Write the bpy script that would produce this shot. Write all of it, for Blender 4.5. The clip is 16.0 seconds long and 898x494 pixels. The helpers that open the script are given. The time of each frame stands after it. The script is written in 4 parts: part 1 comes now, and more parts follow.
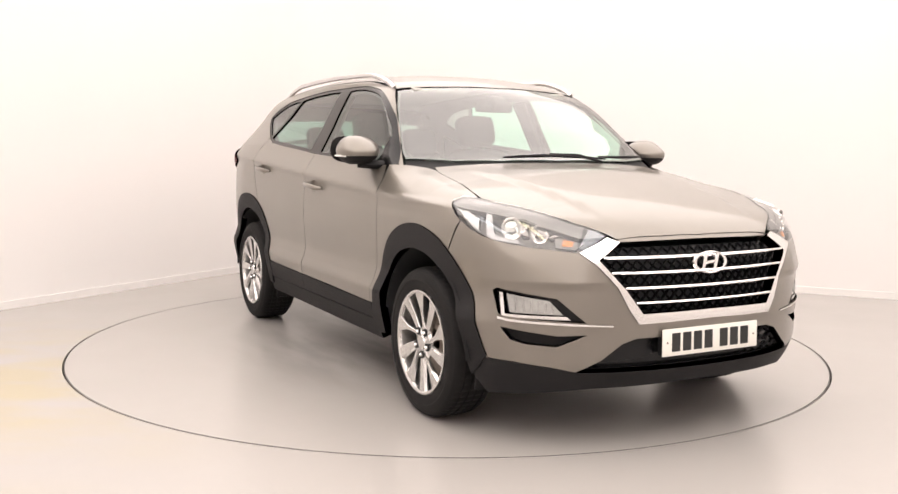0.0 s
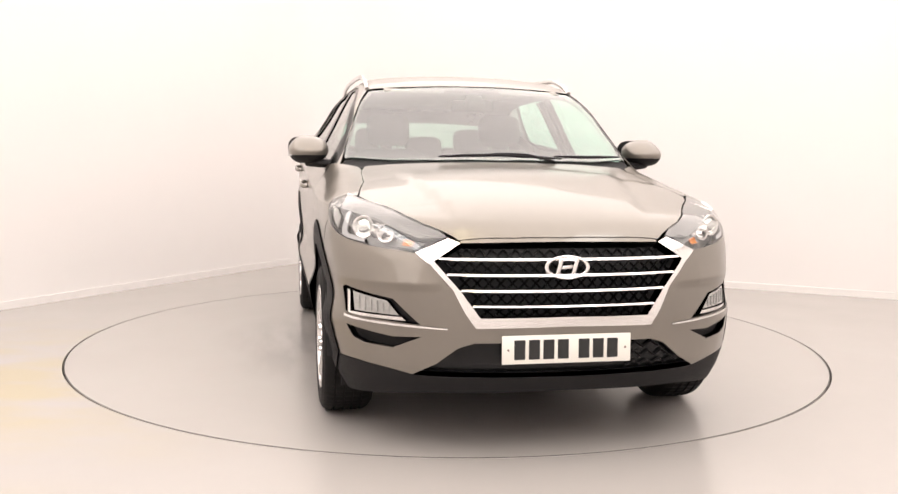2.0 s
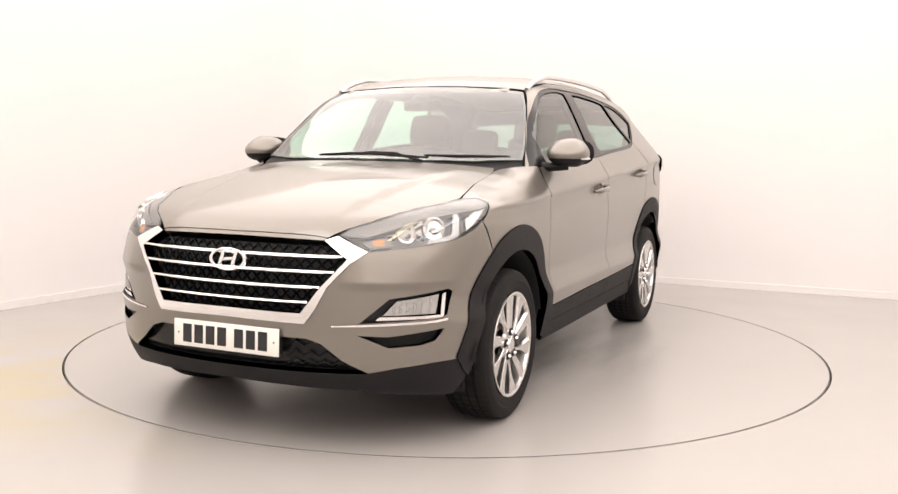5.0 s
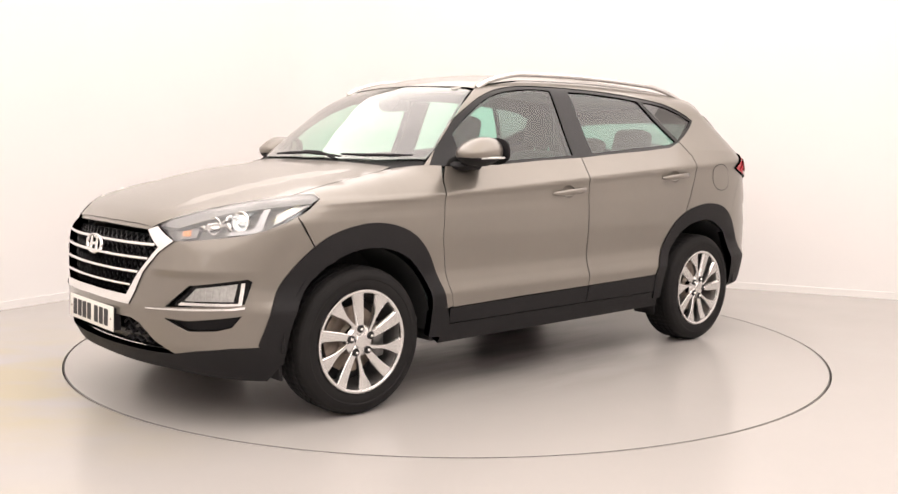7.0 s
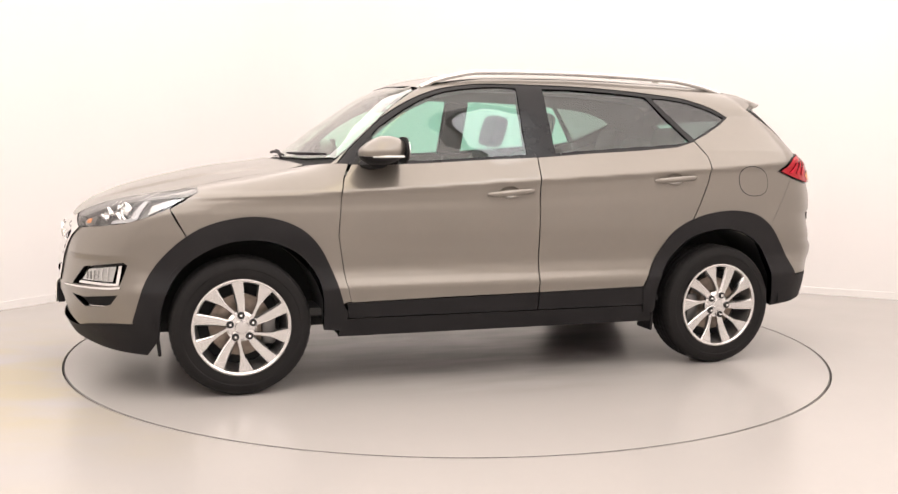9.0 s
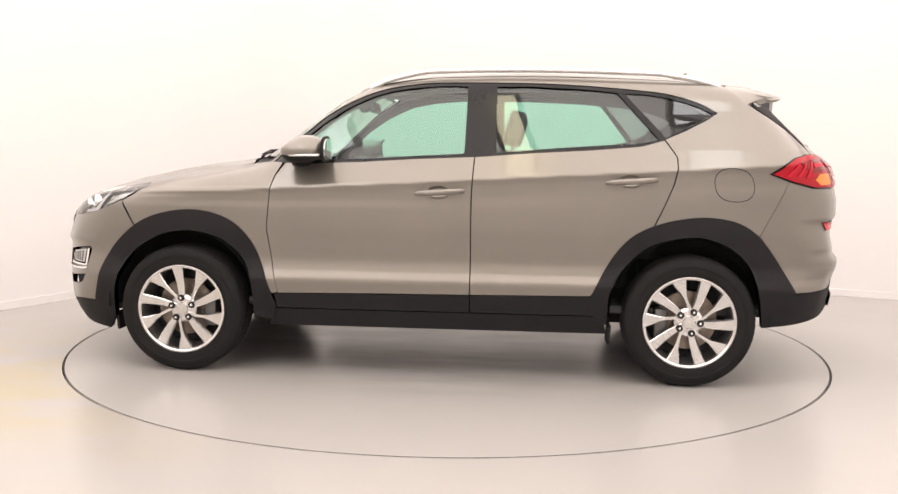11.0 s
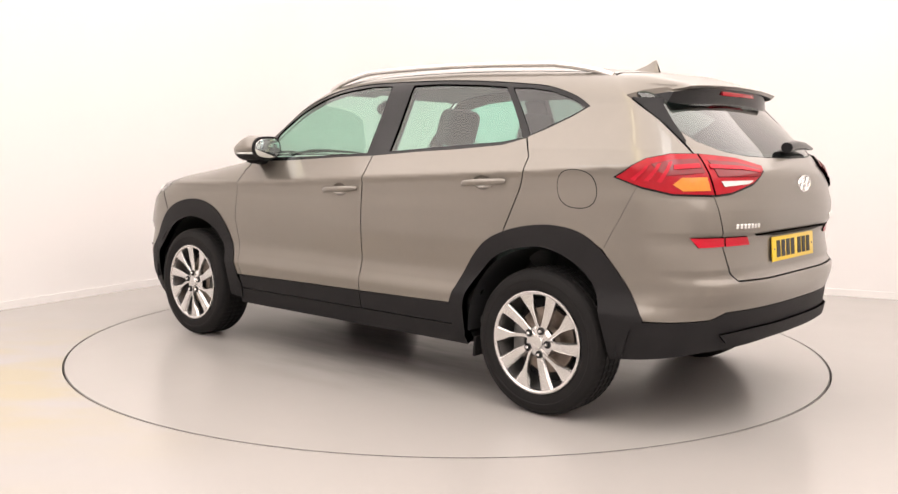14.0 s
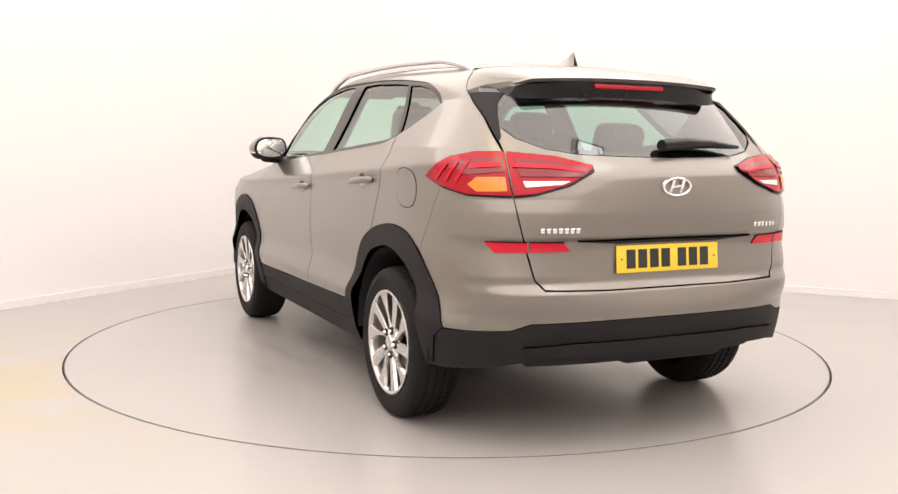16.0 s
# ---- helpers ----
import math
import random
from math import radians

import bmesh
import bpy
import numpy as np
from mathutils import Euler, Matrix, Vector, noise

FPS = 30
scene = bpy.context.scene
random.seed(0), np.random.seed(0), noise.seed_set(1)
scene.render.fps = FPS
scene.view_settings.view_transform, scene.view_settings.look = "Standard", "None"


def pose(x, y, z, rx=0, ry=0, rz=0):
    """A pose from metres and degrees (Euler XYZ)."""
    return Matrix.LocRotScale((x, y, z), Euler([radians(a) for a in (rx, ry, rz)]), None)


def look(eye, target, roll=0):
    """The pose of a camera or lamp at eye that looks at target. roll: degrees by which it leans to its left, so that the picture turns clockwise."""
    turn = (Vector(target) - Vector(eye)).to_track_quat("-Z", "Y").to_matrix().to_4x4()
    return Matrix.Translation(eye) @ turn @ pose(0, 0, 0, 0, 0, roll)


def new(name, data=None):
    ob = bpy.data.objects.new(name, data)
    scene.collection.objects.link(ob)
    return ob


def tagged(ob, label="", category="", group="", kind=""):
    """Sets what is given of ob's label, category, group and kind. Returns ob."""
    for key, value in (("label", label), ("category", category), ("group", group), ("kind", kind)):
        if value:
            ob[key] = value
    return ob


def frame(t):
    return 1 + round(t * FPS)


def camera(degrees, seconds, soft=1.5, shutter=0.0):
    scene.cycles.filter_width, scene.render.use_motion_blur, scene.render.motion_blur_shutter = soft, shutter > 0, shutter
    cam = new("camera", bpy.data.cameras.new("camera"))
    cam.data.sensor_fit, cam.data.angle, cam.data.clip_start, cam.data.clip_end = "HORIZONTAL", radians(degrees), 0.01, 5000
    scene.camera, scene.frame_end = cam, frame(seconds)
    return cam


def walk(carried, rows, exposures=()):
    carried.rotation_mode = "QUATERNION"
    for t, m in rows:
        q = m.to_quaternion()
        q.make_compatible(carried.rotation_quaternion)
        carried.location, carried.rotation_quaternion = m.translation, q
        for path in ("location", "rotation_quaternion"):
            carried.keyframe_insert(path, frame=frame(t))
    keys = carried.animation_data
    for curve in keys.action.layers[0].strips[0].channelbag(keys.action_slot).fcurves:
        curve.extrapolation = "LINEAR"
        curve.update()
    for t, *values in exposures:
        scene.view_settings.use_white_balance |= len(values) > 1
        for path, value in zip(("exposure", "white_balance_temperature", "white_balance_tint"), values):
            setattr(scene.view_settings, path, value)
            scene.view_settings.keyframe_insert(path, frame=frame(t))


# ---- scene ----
cam = camera(51.886, 16.0, soft=1.45)
EYE = Vector((0.0, -5.695, 1.199))
AHEAD = Vector((0.0005, math.cos(radians(6.181)), -math.sin(radians(6.181))))
STILL = look(EYE, EYE + AHEAD, 0.709)
walk(cam, [(0, STILL), (16, STILL)], exposures=[(0, 0.0), (16, 0.0)])

# ---- light: a bright closed studio with ceiling lamps ----
world = bpy.data.worlds.new("studio_air")
scene.world = world
world.use_nodes = True
world.node_tree.nodes["Background"].inputs[0].default_value = (1.0, 0.93, 0.86, 1)
world.node_tree.nodes["Background"].inputs[1].default_value = 0.1
CEILING = 3.6


def ceiling_lamp(x, y, sx, sy, watts, colour, drop):
    data = bpy.data.lights.new("ceiling_light", "AREA")
    data.shape, data.size, data.size_y, data.energy, data.color = "RECTANGLE", sx, sy, watts, colour
    ob = new("ceiling_light", data)
    ob.matrix_world = pose(x, y, CEILING - 0.06 - drop)
    return ob


WARM, COOL, YELLOW = (1.0, 0.908, 0.865), (0.90, 0.95, 1.0), (1.0, 0.86, 0.45)
# one wide stretched light ceiling, and three brighter tubes hung just beneath it
LAMPS = [(-0.2, -2.45, 11.0, 12.3, 960, WARM, 0.0), (-1.7, -3.2, 0.6, 3.0, 15, COOL, 0.15), (1.7, -3.2, 0.6, 3.0, 15, COOL, 0.15), (0.1, -3.0, 0.22, 2.6, 6, YELLOW, 0.15)]
for lamp in LAMPS:
    ceiling_lamp(*lamp)


# ---- materials ----
def material(name, colour, rough=0.5, metal=0.0, coat=0.0, spots=0.0, scale=8.0, bump=0.0, bump_scale=200.0, second=None, spec=0.5):
    """A principled surface with colour variation at two scales and a fine relief."""
    mat = bpy.data.materials.new(name)
    mat.use_nodes = True
    nodes, links = mat.node_tree.nodes, mat.node_tree.links
    b = nodes["Principled BSDF"]
    b.inputs["Base Color"].default_value = (*colour, 1)
    b.inputs["Roughness"].default_value, b.inputs["Metallic"].default_value = rough, metal
    b.inputs["Coat Weight"].default_value, b.inputs["Coat Roughness"].default_value = coat, 0.04
    b.inputs["Specular IOR Level"].default_value = spec
    where = nodes.new("ShaderNodeTexCoord")
    if spots:
        wide, fine = nodes.new("ShaderNodeTexNoise"), nodes.new("ShaderNodeTexNoise")
        wide.inputs["Scale"].default_value, fine.inputs["Scale"].default_value = scale, scale * 9
        wide.inputs["Detail"].default_value, fine.inputs["Detail"].default_value = 4, 3
        both = nodes.new("ShaderNodeMath")
        both.operation = "MULTIPLY_ADD"
        both.inputs[1].default_value = 0.35
        links.new(fine.outputs["Fac"], both.inputs[0])
        links.new(wide.outputs["Fac"], both.inputs[2])
        ramp = nodes.new("ShaderNodeMapRange")
        ramp.inputs["From Min"].default_value, ramp.inputs["From Max"].default_value = 0.30, 1.05
        links.new(both.outputs[0], ramp.inputs["Value"])
        mix = nodes.new("ShaderNodeMix")
        mix.data_type = "RGBA"
        other = second or tuple(c * (1 - spots) for c in colour)
        mix.inputs[6].default_value, mix.inputs[7].default_value = (*colour, 1), (*other, 1)
        for n in (wide, fine):
            links.new(where.outputs["Object"], n.inputs["Vector"])
        links.new(ramp.outputs["Result"], mix.inputs["Factor"])
        links.new(mix.outputs[2], b.inputs["Base Color"])
    if bump:
        n, h = nodes.new("ShaderNodeTexNoise"), nodes.new("ShaderNodeBump")
        n.inputs["Scale"].default_value, h.inputs["Strength"].default_value, h.inputs["Distance"].default_value = bump_scale, bump, 0.002
        links.new(where.outputs["Object"], n.inputs["Vector"])
        links.new(n.outputs["Fac"], h.inputs["Height"])
        links.new(h.outputs["Normal"], b.inputs["Normal"])
    return mat


def pane_material(name, tint, gloss=1.0, least=0.075):
    """Thin tinted glass: clear to look through, glossier at a slant."""
    mat = bpy.data.materials.new(name)
    mat.use_nodes = True
    nodes, links = mat.node_tree.nodes, mat.node_tree.links
    nodes.remove(nodes["Principled BSDF"])
    clear, shine, edge, power, scale, mix = (nodes.new("ShaderNode" + k) for k in ("BsdfTransparent", "BsdfGlossy", "LayerWeight", "Math", "Math", "MixShader"))
    clear.inputs["Color"].default_value = (*tint, 1)
    shine.inputs["Roughness"].default_value = 0.015
    shine.inputs["Color"].default_value = (gloss, gloss, gloss, 1)
    edge.inputs["Blend"].default_value = 0.5
    power.operation, scale.operation = "POWER", "MULTIPLY_ADD"
    power.inputs[1].default_value, scale.inputs[1].default_value, scale.inputs[2].default_value = 4.5, 0.88, least
    links.new(edge.outputs["Facing"], power.inputs[0])
    links.new(power.outputs[0], scale.inputs[0])
    links.new(scale.outputs[0], mix.inputs[0])
    links.new(clear.outputs[0], mix.inputs[1])
    links.new(shine.outputs[0], mix.inputs[2])
    links.new(mix.outputs[0], nodes["Material Output"].inputs["Surface"])
    return mat


PAINT = material("bronze_paint", (0.220, 0.199, 0.173), 0.30, 0.6, 0.65, 0.08, 3.0, 0.05, 900)
CLAD = material("black_cladding", (0.014, 0.013, 0.014), 0.6, 0, 0, 0.3, 6, 0.35, 700, spec=0.22)
GLOSSBLACK = material("gloss_black", (0.009, 0.009, 0.010), 0.2, 0, 0.05, 0.2, 10, spec=0.25)
DARK = material("dark_liner", (0.010, 0.010, 0.011), 0.8, 0, 0, 0.3, 10)
CHROME = material("satin_chrome", (0.93, 0.92, 0.91), 0.16, 1.0, 0, 0.06, 12)
BRIGHT = material("bright_chrome", (0.90, 0.89, 0.88), 0.06, 1.0, 0, 0.04, 12)
ALLOY = material("machined_alloy", (0.72, 0.71, 0.70), 0.24, 1.0, 0.3, 0.10, 20, 0.05, 500)
ALLOYDARK = material("alloy_pocket", (0.20, 0.195, 0.19), 0.45, 0.8, 0, 0.2, 20)
BARREL = material("cast_alloy", (0.50, 0.49, 0.48), 0.32, 0.9, 0, 0.35, 25)
RUBBER = material("tyre_rubber", (0.010, 0.009, 0.009), 0.75, 0, 0, 0.35, 12, 0.3, 300, spec=0.25)
STEEL = material("brake_steel", (0.35, 0.30, 0.26), 0.4, 0.9, 0, 0.5, 30, second=(0.16, 0.12, 0.09))
RED = material("red_lens", (0.40, 0.008, 0.018), 0.14, 0, 0.0, 0.2, 30, spec=0.28)
REDBAR = material("red_light_bar", (0.54, 0.010, 0.028), 0.2, 0, 0.0, 0.1, 30, spec=0.28)
REDDEEP = material("deep_red_lens", (0.20, 0.005, 0.011), 0.16, 0, 0.15, 0.15, 30)
AMBER = material("amber_lens", (0.75, 0.24, 0.03), 0.16, 0, 0.2, 0.15, 40)
CLEARLENS = material("frosted_lens", (0.78, 0.78, 0.76), 0.08, 0.3, 0.8, 0.2, 60)
LAMPTRIM = material("lamp_trim", (0.13, 0.125, 0.12), 0.4, 0.2, 0, 0.2, 20)
FOGLENS = material("fog_lens", (0.55, 0.55, 0.54), 0.15, 0.7, 0.6, 0.35, 70)
WHITEPLATE = material("white_plate", (0.80, 0.78, 0.72), 0.35, 0, 0.2, 0.04, 14)
YELLOWPLATE = material("yellow_plate", (0.80, 0.55, 0.03), 0.35, 0, 0.2, 0.05, 14)
INK = material("plate_ink", (0.015, 0.015, 0.015), 0.5, 0, 0, 0.1, 20)
SEAT = material("seat_fabric", (0.045, 0.044, 0.045), 0.85, 0, 0, 0.3, 20)
TRIM = material("cabin_trim", (0.055, 0.053, 0.052), 0.7, 0, 0, 0.25, 14)
RUNLIGHT = material("running_light", (0.46, 0.46, 0.47), 0.25, 0, 0.3, 0.1, 40)
LINING = material("headlining", (0.42, 0.40, 0.37), 0.9, 0, 0, 0.15, 14)
GLASS = pane_material("green_glass", (0.50, 0.79, 0.69))
REARGLASS = pane_material("rear_glass", (0.33, 0.46, 0.42), least=0.11)
QUARTER = pane_material("dark_quarter_glass", (0.30, 0.33, 0.33))
SCREEN = pane_material("windscreen_glass", (0.74, 0.90, 0.80), least=0.17)
LENS = pane_material("clear_lens", (0.90, 0.90, 0.90), least=0.10)
MIRROR = material("mirror_glass", (0.86, 0.90, 0.88), 0.02, 1.0)
WALL = material("warm_white_paint", (0.80, 0.778, 0.762), 0.7, 0, 0, 0.03, 0.7, 0.15, 120)
SKIRT = material("white_gloss_paint", (0.82, 0.80, 0.78), 0.35, 0, 0, 0.04, 3)
CEILINGPAINT = material("ceiling_paint", (0.80, 0.78, 0.76), 0.8, 0, 0, 0.04, 1)
FIXTURE = material("lamp_housing", (0.75, 0.75, 0.75), 0.4, 0, 0, 0.05, 8)


def floor_material(name, centre, reach, blotch, stretch):
    """Pale epoxy with cloudy wear, and a blotched stretch of another colour and its own shape round a place."""
    mat = material(name, (0.40, 0.376, 0.358), 0.24, 0, 0, 0.05, 0.9, 0.06, 60)
    nodes, links = mat.node_tree.nodes, mat.node_tree.links
    b = nodes["Principled BSDF"]
    where = nodes.new("ShaderNodeTexCoord")
    rub = nodes.new("ShaderNodeTexNoise")
    rub.inputs["Scale"].default_value, rub.inputs["Detail"].default_value = 1.6, 6
    span = nodes.new("ShaderNodeMapRange")
    span.inputs["To Min"].default_value, span.inputs["To Max"].default_value = 0.20, 0.29
    links.new(where.outputs["Object"], rub.inputs["Vector"])
    links.new(rub.outputs["Fac"], span.inputs["Value"])
    links.new(span.outputs["Result"], b.inputs["Roughness"])
    base = b.inputs["Base Color"].links[0].from_socket
    shift, cloud, near, edge, cut, mul, mix = (nodes.new("ShaderNode" + k) for k in ("Mapping", "TexNoise", "VectorMath", "MapRange", "MapRange", "Math", "Mix"))
    shift.inputs["Scale"].default_value = stretch
    cloud.inputs["Scale"].default_value, cloud.inputs["Detail"].default_value = 1.3, 5
    links.new(where.outputs["Object"], shift.inputs["Vector"])
    links.new(shift.outputs[0], cloud.inputs["Vector"])
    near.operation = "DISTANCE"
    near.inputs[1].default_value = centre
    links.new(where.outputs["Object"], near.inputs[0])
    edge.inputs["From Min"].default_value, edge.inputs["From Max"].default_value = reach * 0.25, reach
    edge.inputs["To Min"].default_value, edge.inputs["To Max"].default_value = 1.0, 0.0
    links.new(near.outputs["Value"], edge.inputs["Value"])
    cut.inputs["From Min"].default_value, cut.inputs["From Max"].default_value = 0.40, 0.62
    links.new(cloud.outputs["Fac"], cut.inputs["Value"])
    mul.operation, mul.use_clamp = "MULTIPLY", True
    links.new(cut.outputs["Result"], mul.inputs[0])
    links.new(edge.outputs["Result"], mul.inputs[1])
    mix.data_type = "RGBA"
    mix.inputs[7].default_value = (*blotch, 1)
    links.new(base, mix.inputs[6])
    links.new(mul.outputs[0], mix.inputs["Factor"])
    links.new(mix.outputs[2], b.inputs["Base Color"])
    return mat


FLOOR = floor_material("stained_epoxy", (-2.6, -1.4, 0), 2.0, (0.42, 0.370, 0.265), (0.9, 1.8, 1))
# darker grey streaks on the disc, fading out from its middle
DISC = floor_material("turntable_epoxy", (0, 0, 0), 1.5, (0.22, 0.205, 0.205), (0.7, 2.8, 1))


# ---- mesh helpers ----
def mesh_object(name, verts, faces, mat, parent=None, label="", normals=None, smooth=True, angle=35):
    me = bpy.data.meshes.new(name)
    me.from_pydata([tuple(v) for v in verts], [], [tuple(f) for f in faces])
    me.materials.append(mat)
    me.shade_smooth() if smooth else me.shade_flat()
    if normals is not None:
        me.normals_split_custom_set_from_vertices([tuple(n) for n in normals])
    elif smooth:
        me.set_sharp_from_angle(angle=radians(angle))
    me.update()
    ob = new(name, me)
    ob.parent = parent
    if label:
        ob["label"] = label
    return ob


def part(name, bm, mat, parent=None, label="", angle=35):
    bmesh.ops.recalc_face_normals(bm, faces=bm.faces)
    me = bpy.data.meshes.new(name)
    bm.to_mesh(me)
    bm.free()
    me.materials.append(mat)
    me.shade_smooth()
    me.set_sharp_from_angle(angle=radians(angle))
    ob = new(name, me)
    ob.parent = parent
    if label:
        ob["label"] = label
    return ob


def box(bm, sx, sy, sz, m, bevel=0.0, segs=2):
    r = bmesh.ops.create_cube(bm, size=1.0, matrix=m @ Matrix.Diagonal((sx, sy, sz, 1)))
    if bevel:
        edges = list({e for v in r["verts"] for e in v.link_edges})
        bmesh.ops.bevel(bm, geom=edges, offset=bevel, segments=segs, affect="EDGES", profile=0.5, clamp_overlap=True)
    return r


def lathe(bm, profile, steps, axis_m=Matrix()):
    """Spin (radius, height) pairs round the local z."""
    rings = []
    for k in range(steps):
        a = 2 * math.pi * k / steps
        rings.append([bm.verts.new(axis_m @ Vector((r * math.cos(a), r * math.sin(a), h))) for r, h in profile])
    for k in range(steps):
        A, B = rings[k], rings[(k + 1) % steps]
        for i in range(len(profile) - 1):
            bm.faces.new((A[i], B[i], B[i + 1], A[i + 1]))
    return rings


def tube(bm, path, rx, rz=None, sides=10, up=Vector((0, 0, 1)), taper=None):
    """A closed bar of elliptic section along a path."""
    rz = rz or rx
    path = [Vector(p) for p in path]
    rings = []
    for i, p in enumerate(path):
        d = (path[min(i + 1, len(path) - 1)] - path[max(i - 1, 0)]).normalized()
        a = d.cross(up).normalized()
        b = a.cross(d)
        k = taper[i] if taper else 1
        rings.append([bm.verts.new(p + k * (a * rx * math.cos(2 * math.pi * j / sides) + b * rz * math.sin(2 * math.pi * j / sides))) for j in range(sides)])
    for A, B in zip(rings, rings[1:]):
        for j in range(sides):
            bm.faces.new((A[j], A[(j + 1) % sides], B[(j + 1) % sides], B[j]))
    bm.faces.new(rings[0])
    bm.faces.new(rings[-1][::-1])


def slab(bm, outline, depth, m=Matrix(), bevel=0.0):
    """A flat outline (x, y) with depth along local z, edges eased."""
    top = [bm.verts.new(m @ Vector((x, y, depth))) for x, y in outline]
    low = [bm.verts.new(m @ Vector((x, y, 0))) for x, y in outline]
    f = bm.faces.new(top)
    bm.faces.new(low[::-1])
    n = len(outline)
    for i in range(n):
        bm.faces.new((low[i], low[(i + 1) % n], top[(i + 1) % n], top[i]))
    if bevel:
        bmesh.ops.bevel(bm, geom=list(f.edges), offset=bevel, segments=2, affect="EDGES", profile=0.5, clamp_overlap=True)


def soften(pts, times=2, closed=True):
    """Round the corners of an outline."""
    for _ in range(times):
        out = []
        for i in range(len(pts)):
            a, b = np.array(pts[i]), np.array(pts[(i + 1) % len(pts)])
            if not closed and i == len(pts) - 1:
                break
            out += [tuple(a * 0.75 + b * 0.25), tuple(a * 0.25 + b * 0.75)]
        pts = out if closed else [tuple(pts[0])] + out + [tuple(pts[-1])]
    return pts
# ---- the studio ----
DROP = 0.018  # the floor lies this far under the car's own zero
SPREAD = 1.015
R_TABLE = 2.2275 * SPREAD
MID = (0.0, 0.0855)  # the turntable's middle


def wall(name, points, height, thick, mat, kind="structure"):
    """A standing wall along plan points; its thickness lies to the left of the walk."""
    pts = [Vector(p) for p in points]
    offs = []
    for i, p in enumerate(pts):
        d = (pts[min(i + 1, len(pts) - 1)] - pts[max(i - 1, 0)]).normalized()
        offs.append(Vector((-d.y, d.x)) * thick)
    verts, faces = [], []
    for p, o in zip(pts, offs):
        for q in (p, p + o):
            verts += [(q.x, q.y, 0.0), (q.x, q.y, height)]
    for i in range(len(pts) - 1):
        a, b = 4 * i, 4 * i + 4
        faces += [(a, a + 1, b + 1, b), (a + 2, b + 2, b + 3, a + 3), (a + 1, a + 3, b + 3, b + 1), (a, b, b + 2, a + 2)]
    n = 4 * (len(pts) - 1)
    faces += [(0, 2, 3, 1), (n, n + 1, n + 3, n + 2)]
    ob = tagged(mesh_object(name, verts, faces, mat), kind=kind)
    ob.location.z = -DROP
    return ob


def corner(a, b, c, radius, steps=10):
    """Plan points that round the corner b between a and c."""
    a, b, c = Vector(a), Vector(b), Vector(c)
    p, q = b + (a - b).normalized() * radius, b + (c - b).normalized() * radius
    return [tuple(p * (1 - u) ** 2 + b * 2 * u * (1 - u) + q * u * u) for u in (i / steps for i in range(steps + 1))]


# plan of the back corner: two walls at right angles, rounded where they meet
LEFT_END, BEND, RIGHT_END = (-6.12, -4.07), (-1.38, 4.17), (5.68, 1.05)
BACK = [LEFT_END] + corner(LEFT_END, BEND, RIGHT_END, 0.7) + [RIGHT_END]
tagged(wall("wall_back", BACK, CEILING + DROP, 0.15, WALL), "warm white painted studio wall with a rounded corner", "wall")
tagged(wall("wall_side", [RIGHT_END, (5.68, -9.0)], CEILING + DROP, 0.15, WALL), "plain warm white painted studio wall", "wall")
tagged(wall("wall_front", [(5.68, -9.0), (-6.12, -9.0)], CEILING + DROP, 0.15, WALL), "plain warm white painted studio wall", "wall")
tagged(wall("wall_end", [(-6.12, -9.0), LEFT_END], CEILING + DROP, 0.15, WALL), "plain warm white painted studio wall", "wall")


def inward(points, d):
    pts = [Vector(p) for p in points]
    out = []
    for i, p in enumerate(pts):
        t = (pts[min(i + 1, len(pts) - 1)] - pts[max(i - 1, 0)]).normalized()
        out.append((p.x + t.y * d, p.y - t.x * d))
    return out


tagged(wall("baseboard", inward(BACK, 0.016), 0.058, 0.014, SKIRT), "low white gloss skirting along the studio wall", "skirting")

bm = bmesh.new()
box(bm, 12.2, 14.4, 0.1, Matrix.Translation((-0.2, -2.4, CEILING + 0.05)))
tagged(part("ceiling", bm, CEILINGPAINT), "plain white studio ceiling", "ceiling", kind="structure")


def ring_plate(name, inner, outline, z, depth, mat, steps=180):
    """A floor sheet from a round hole out to a box."""
    verts, faces = [], []
    x0, y0, x1, y1 = outline
    for k in range(steps):
        a = 2 * math.pi * k / steps
        c, s = math.cos(a), math.sin(a)
        far = min((x1 if c > 0 else x0) / c if abs(c) > 1e-6 else 1e9, (y1 if s > 0 else y0) / s if abs(s) > 1e-6 else 1e9)
        verts += [(inner * c, inner * s, z - depth), (inner * c, inner * s, z - 0.0015), ((inner + 0.0015) * c, (inner + 0.0015) * s, z), (far * c, far * s, z)]
    for k in range(steps):
        a, b = 4 * k, 4 * ((k + 1) % steps)
        faces += [(a + i, b + i, b + i + 1, a + i + 1) for i in range(3)]
    ob = mesh_object(name, verts, [f[::-1] for f in faces], mat, angle=30)
    ob.location = (*MID, -DROP)
    return ob


tagged(ring_plate("floor", R_TABLE + 0.004, (-6.4, -9.4, 6.0, 4.6), 0.0, 0.09, FLOOR), "pale grey epoxy studio floor with ochre stains", "floor", kind="structure")
bm = bmesh.new()
lathe(bm, [(0.001, -0.094), (R_TABLE + 0.2, -0.094), (R_TABLE + 0.2, -0.11), (0.001, -0.11)], 96)
tagged(part("turntable_pit", bm, DARK), "dark recess beneath the round turntable", "pit", kind="structure").location = (*MID, -DROP)
bm = bmesh.new()
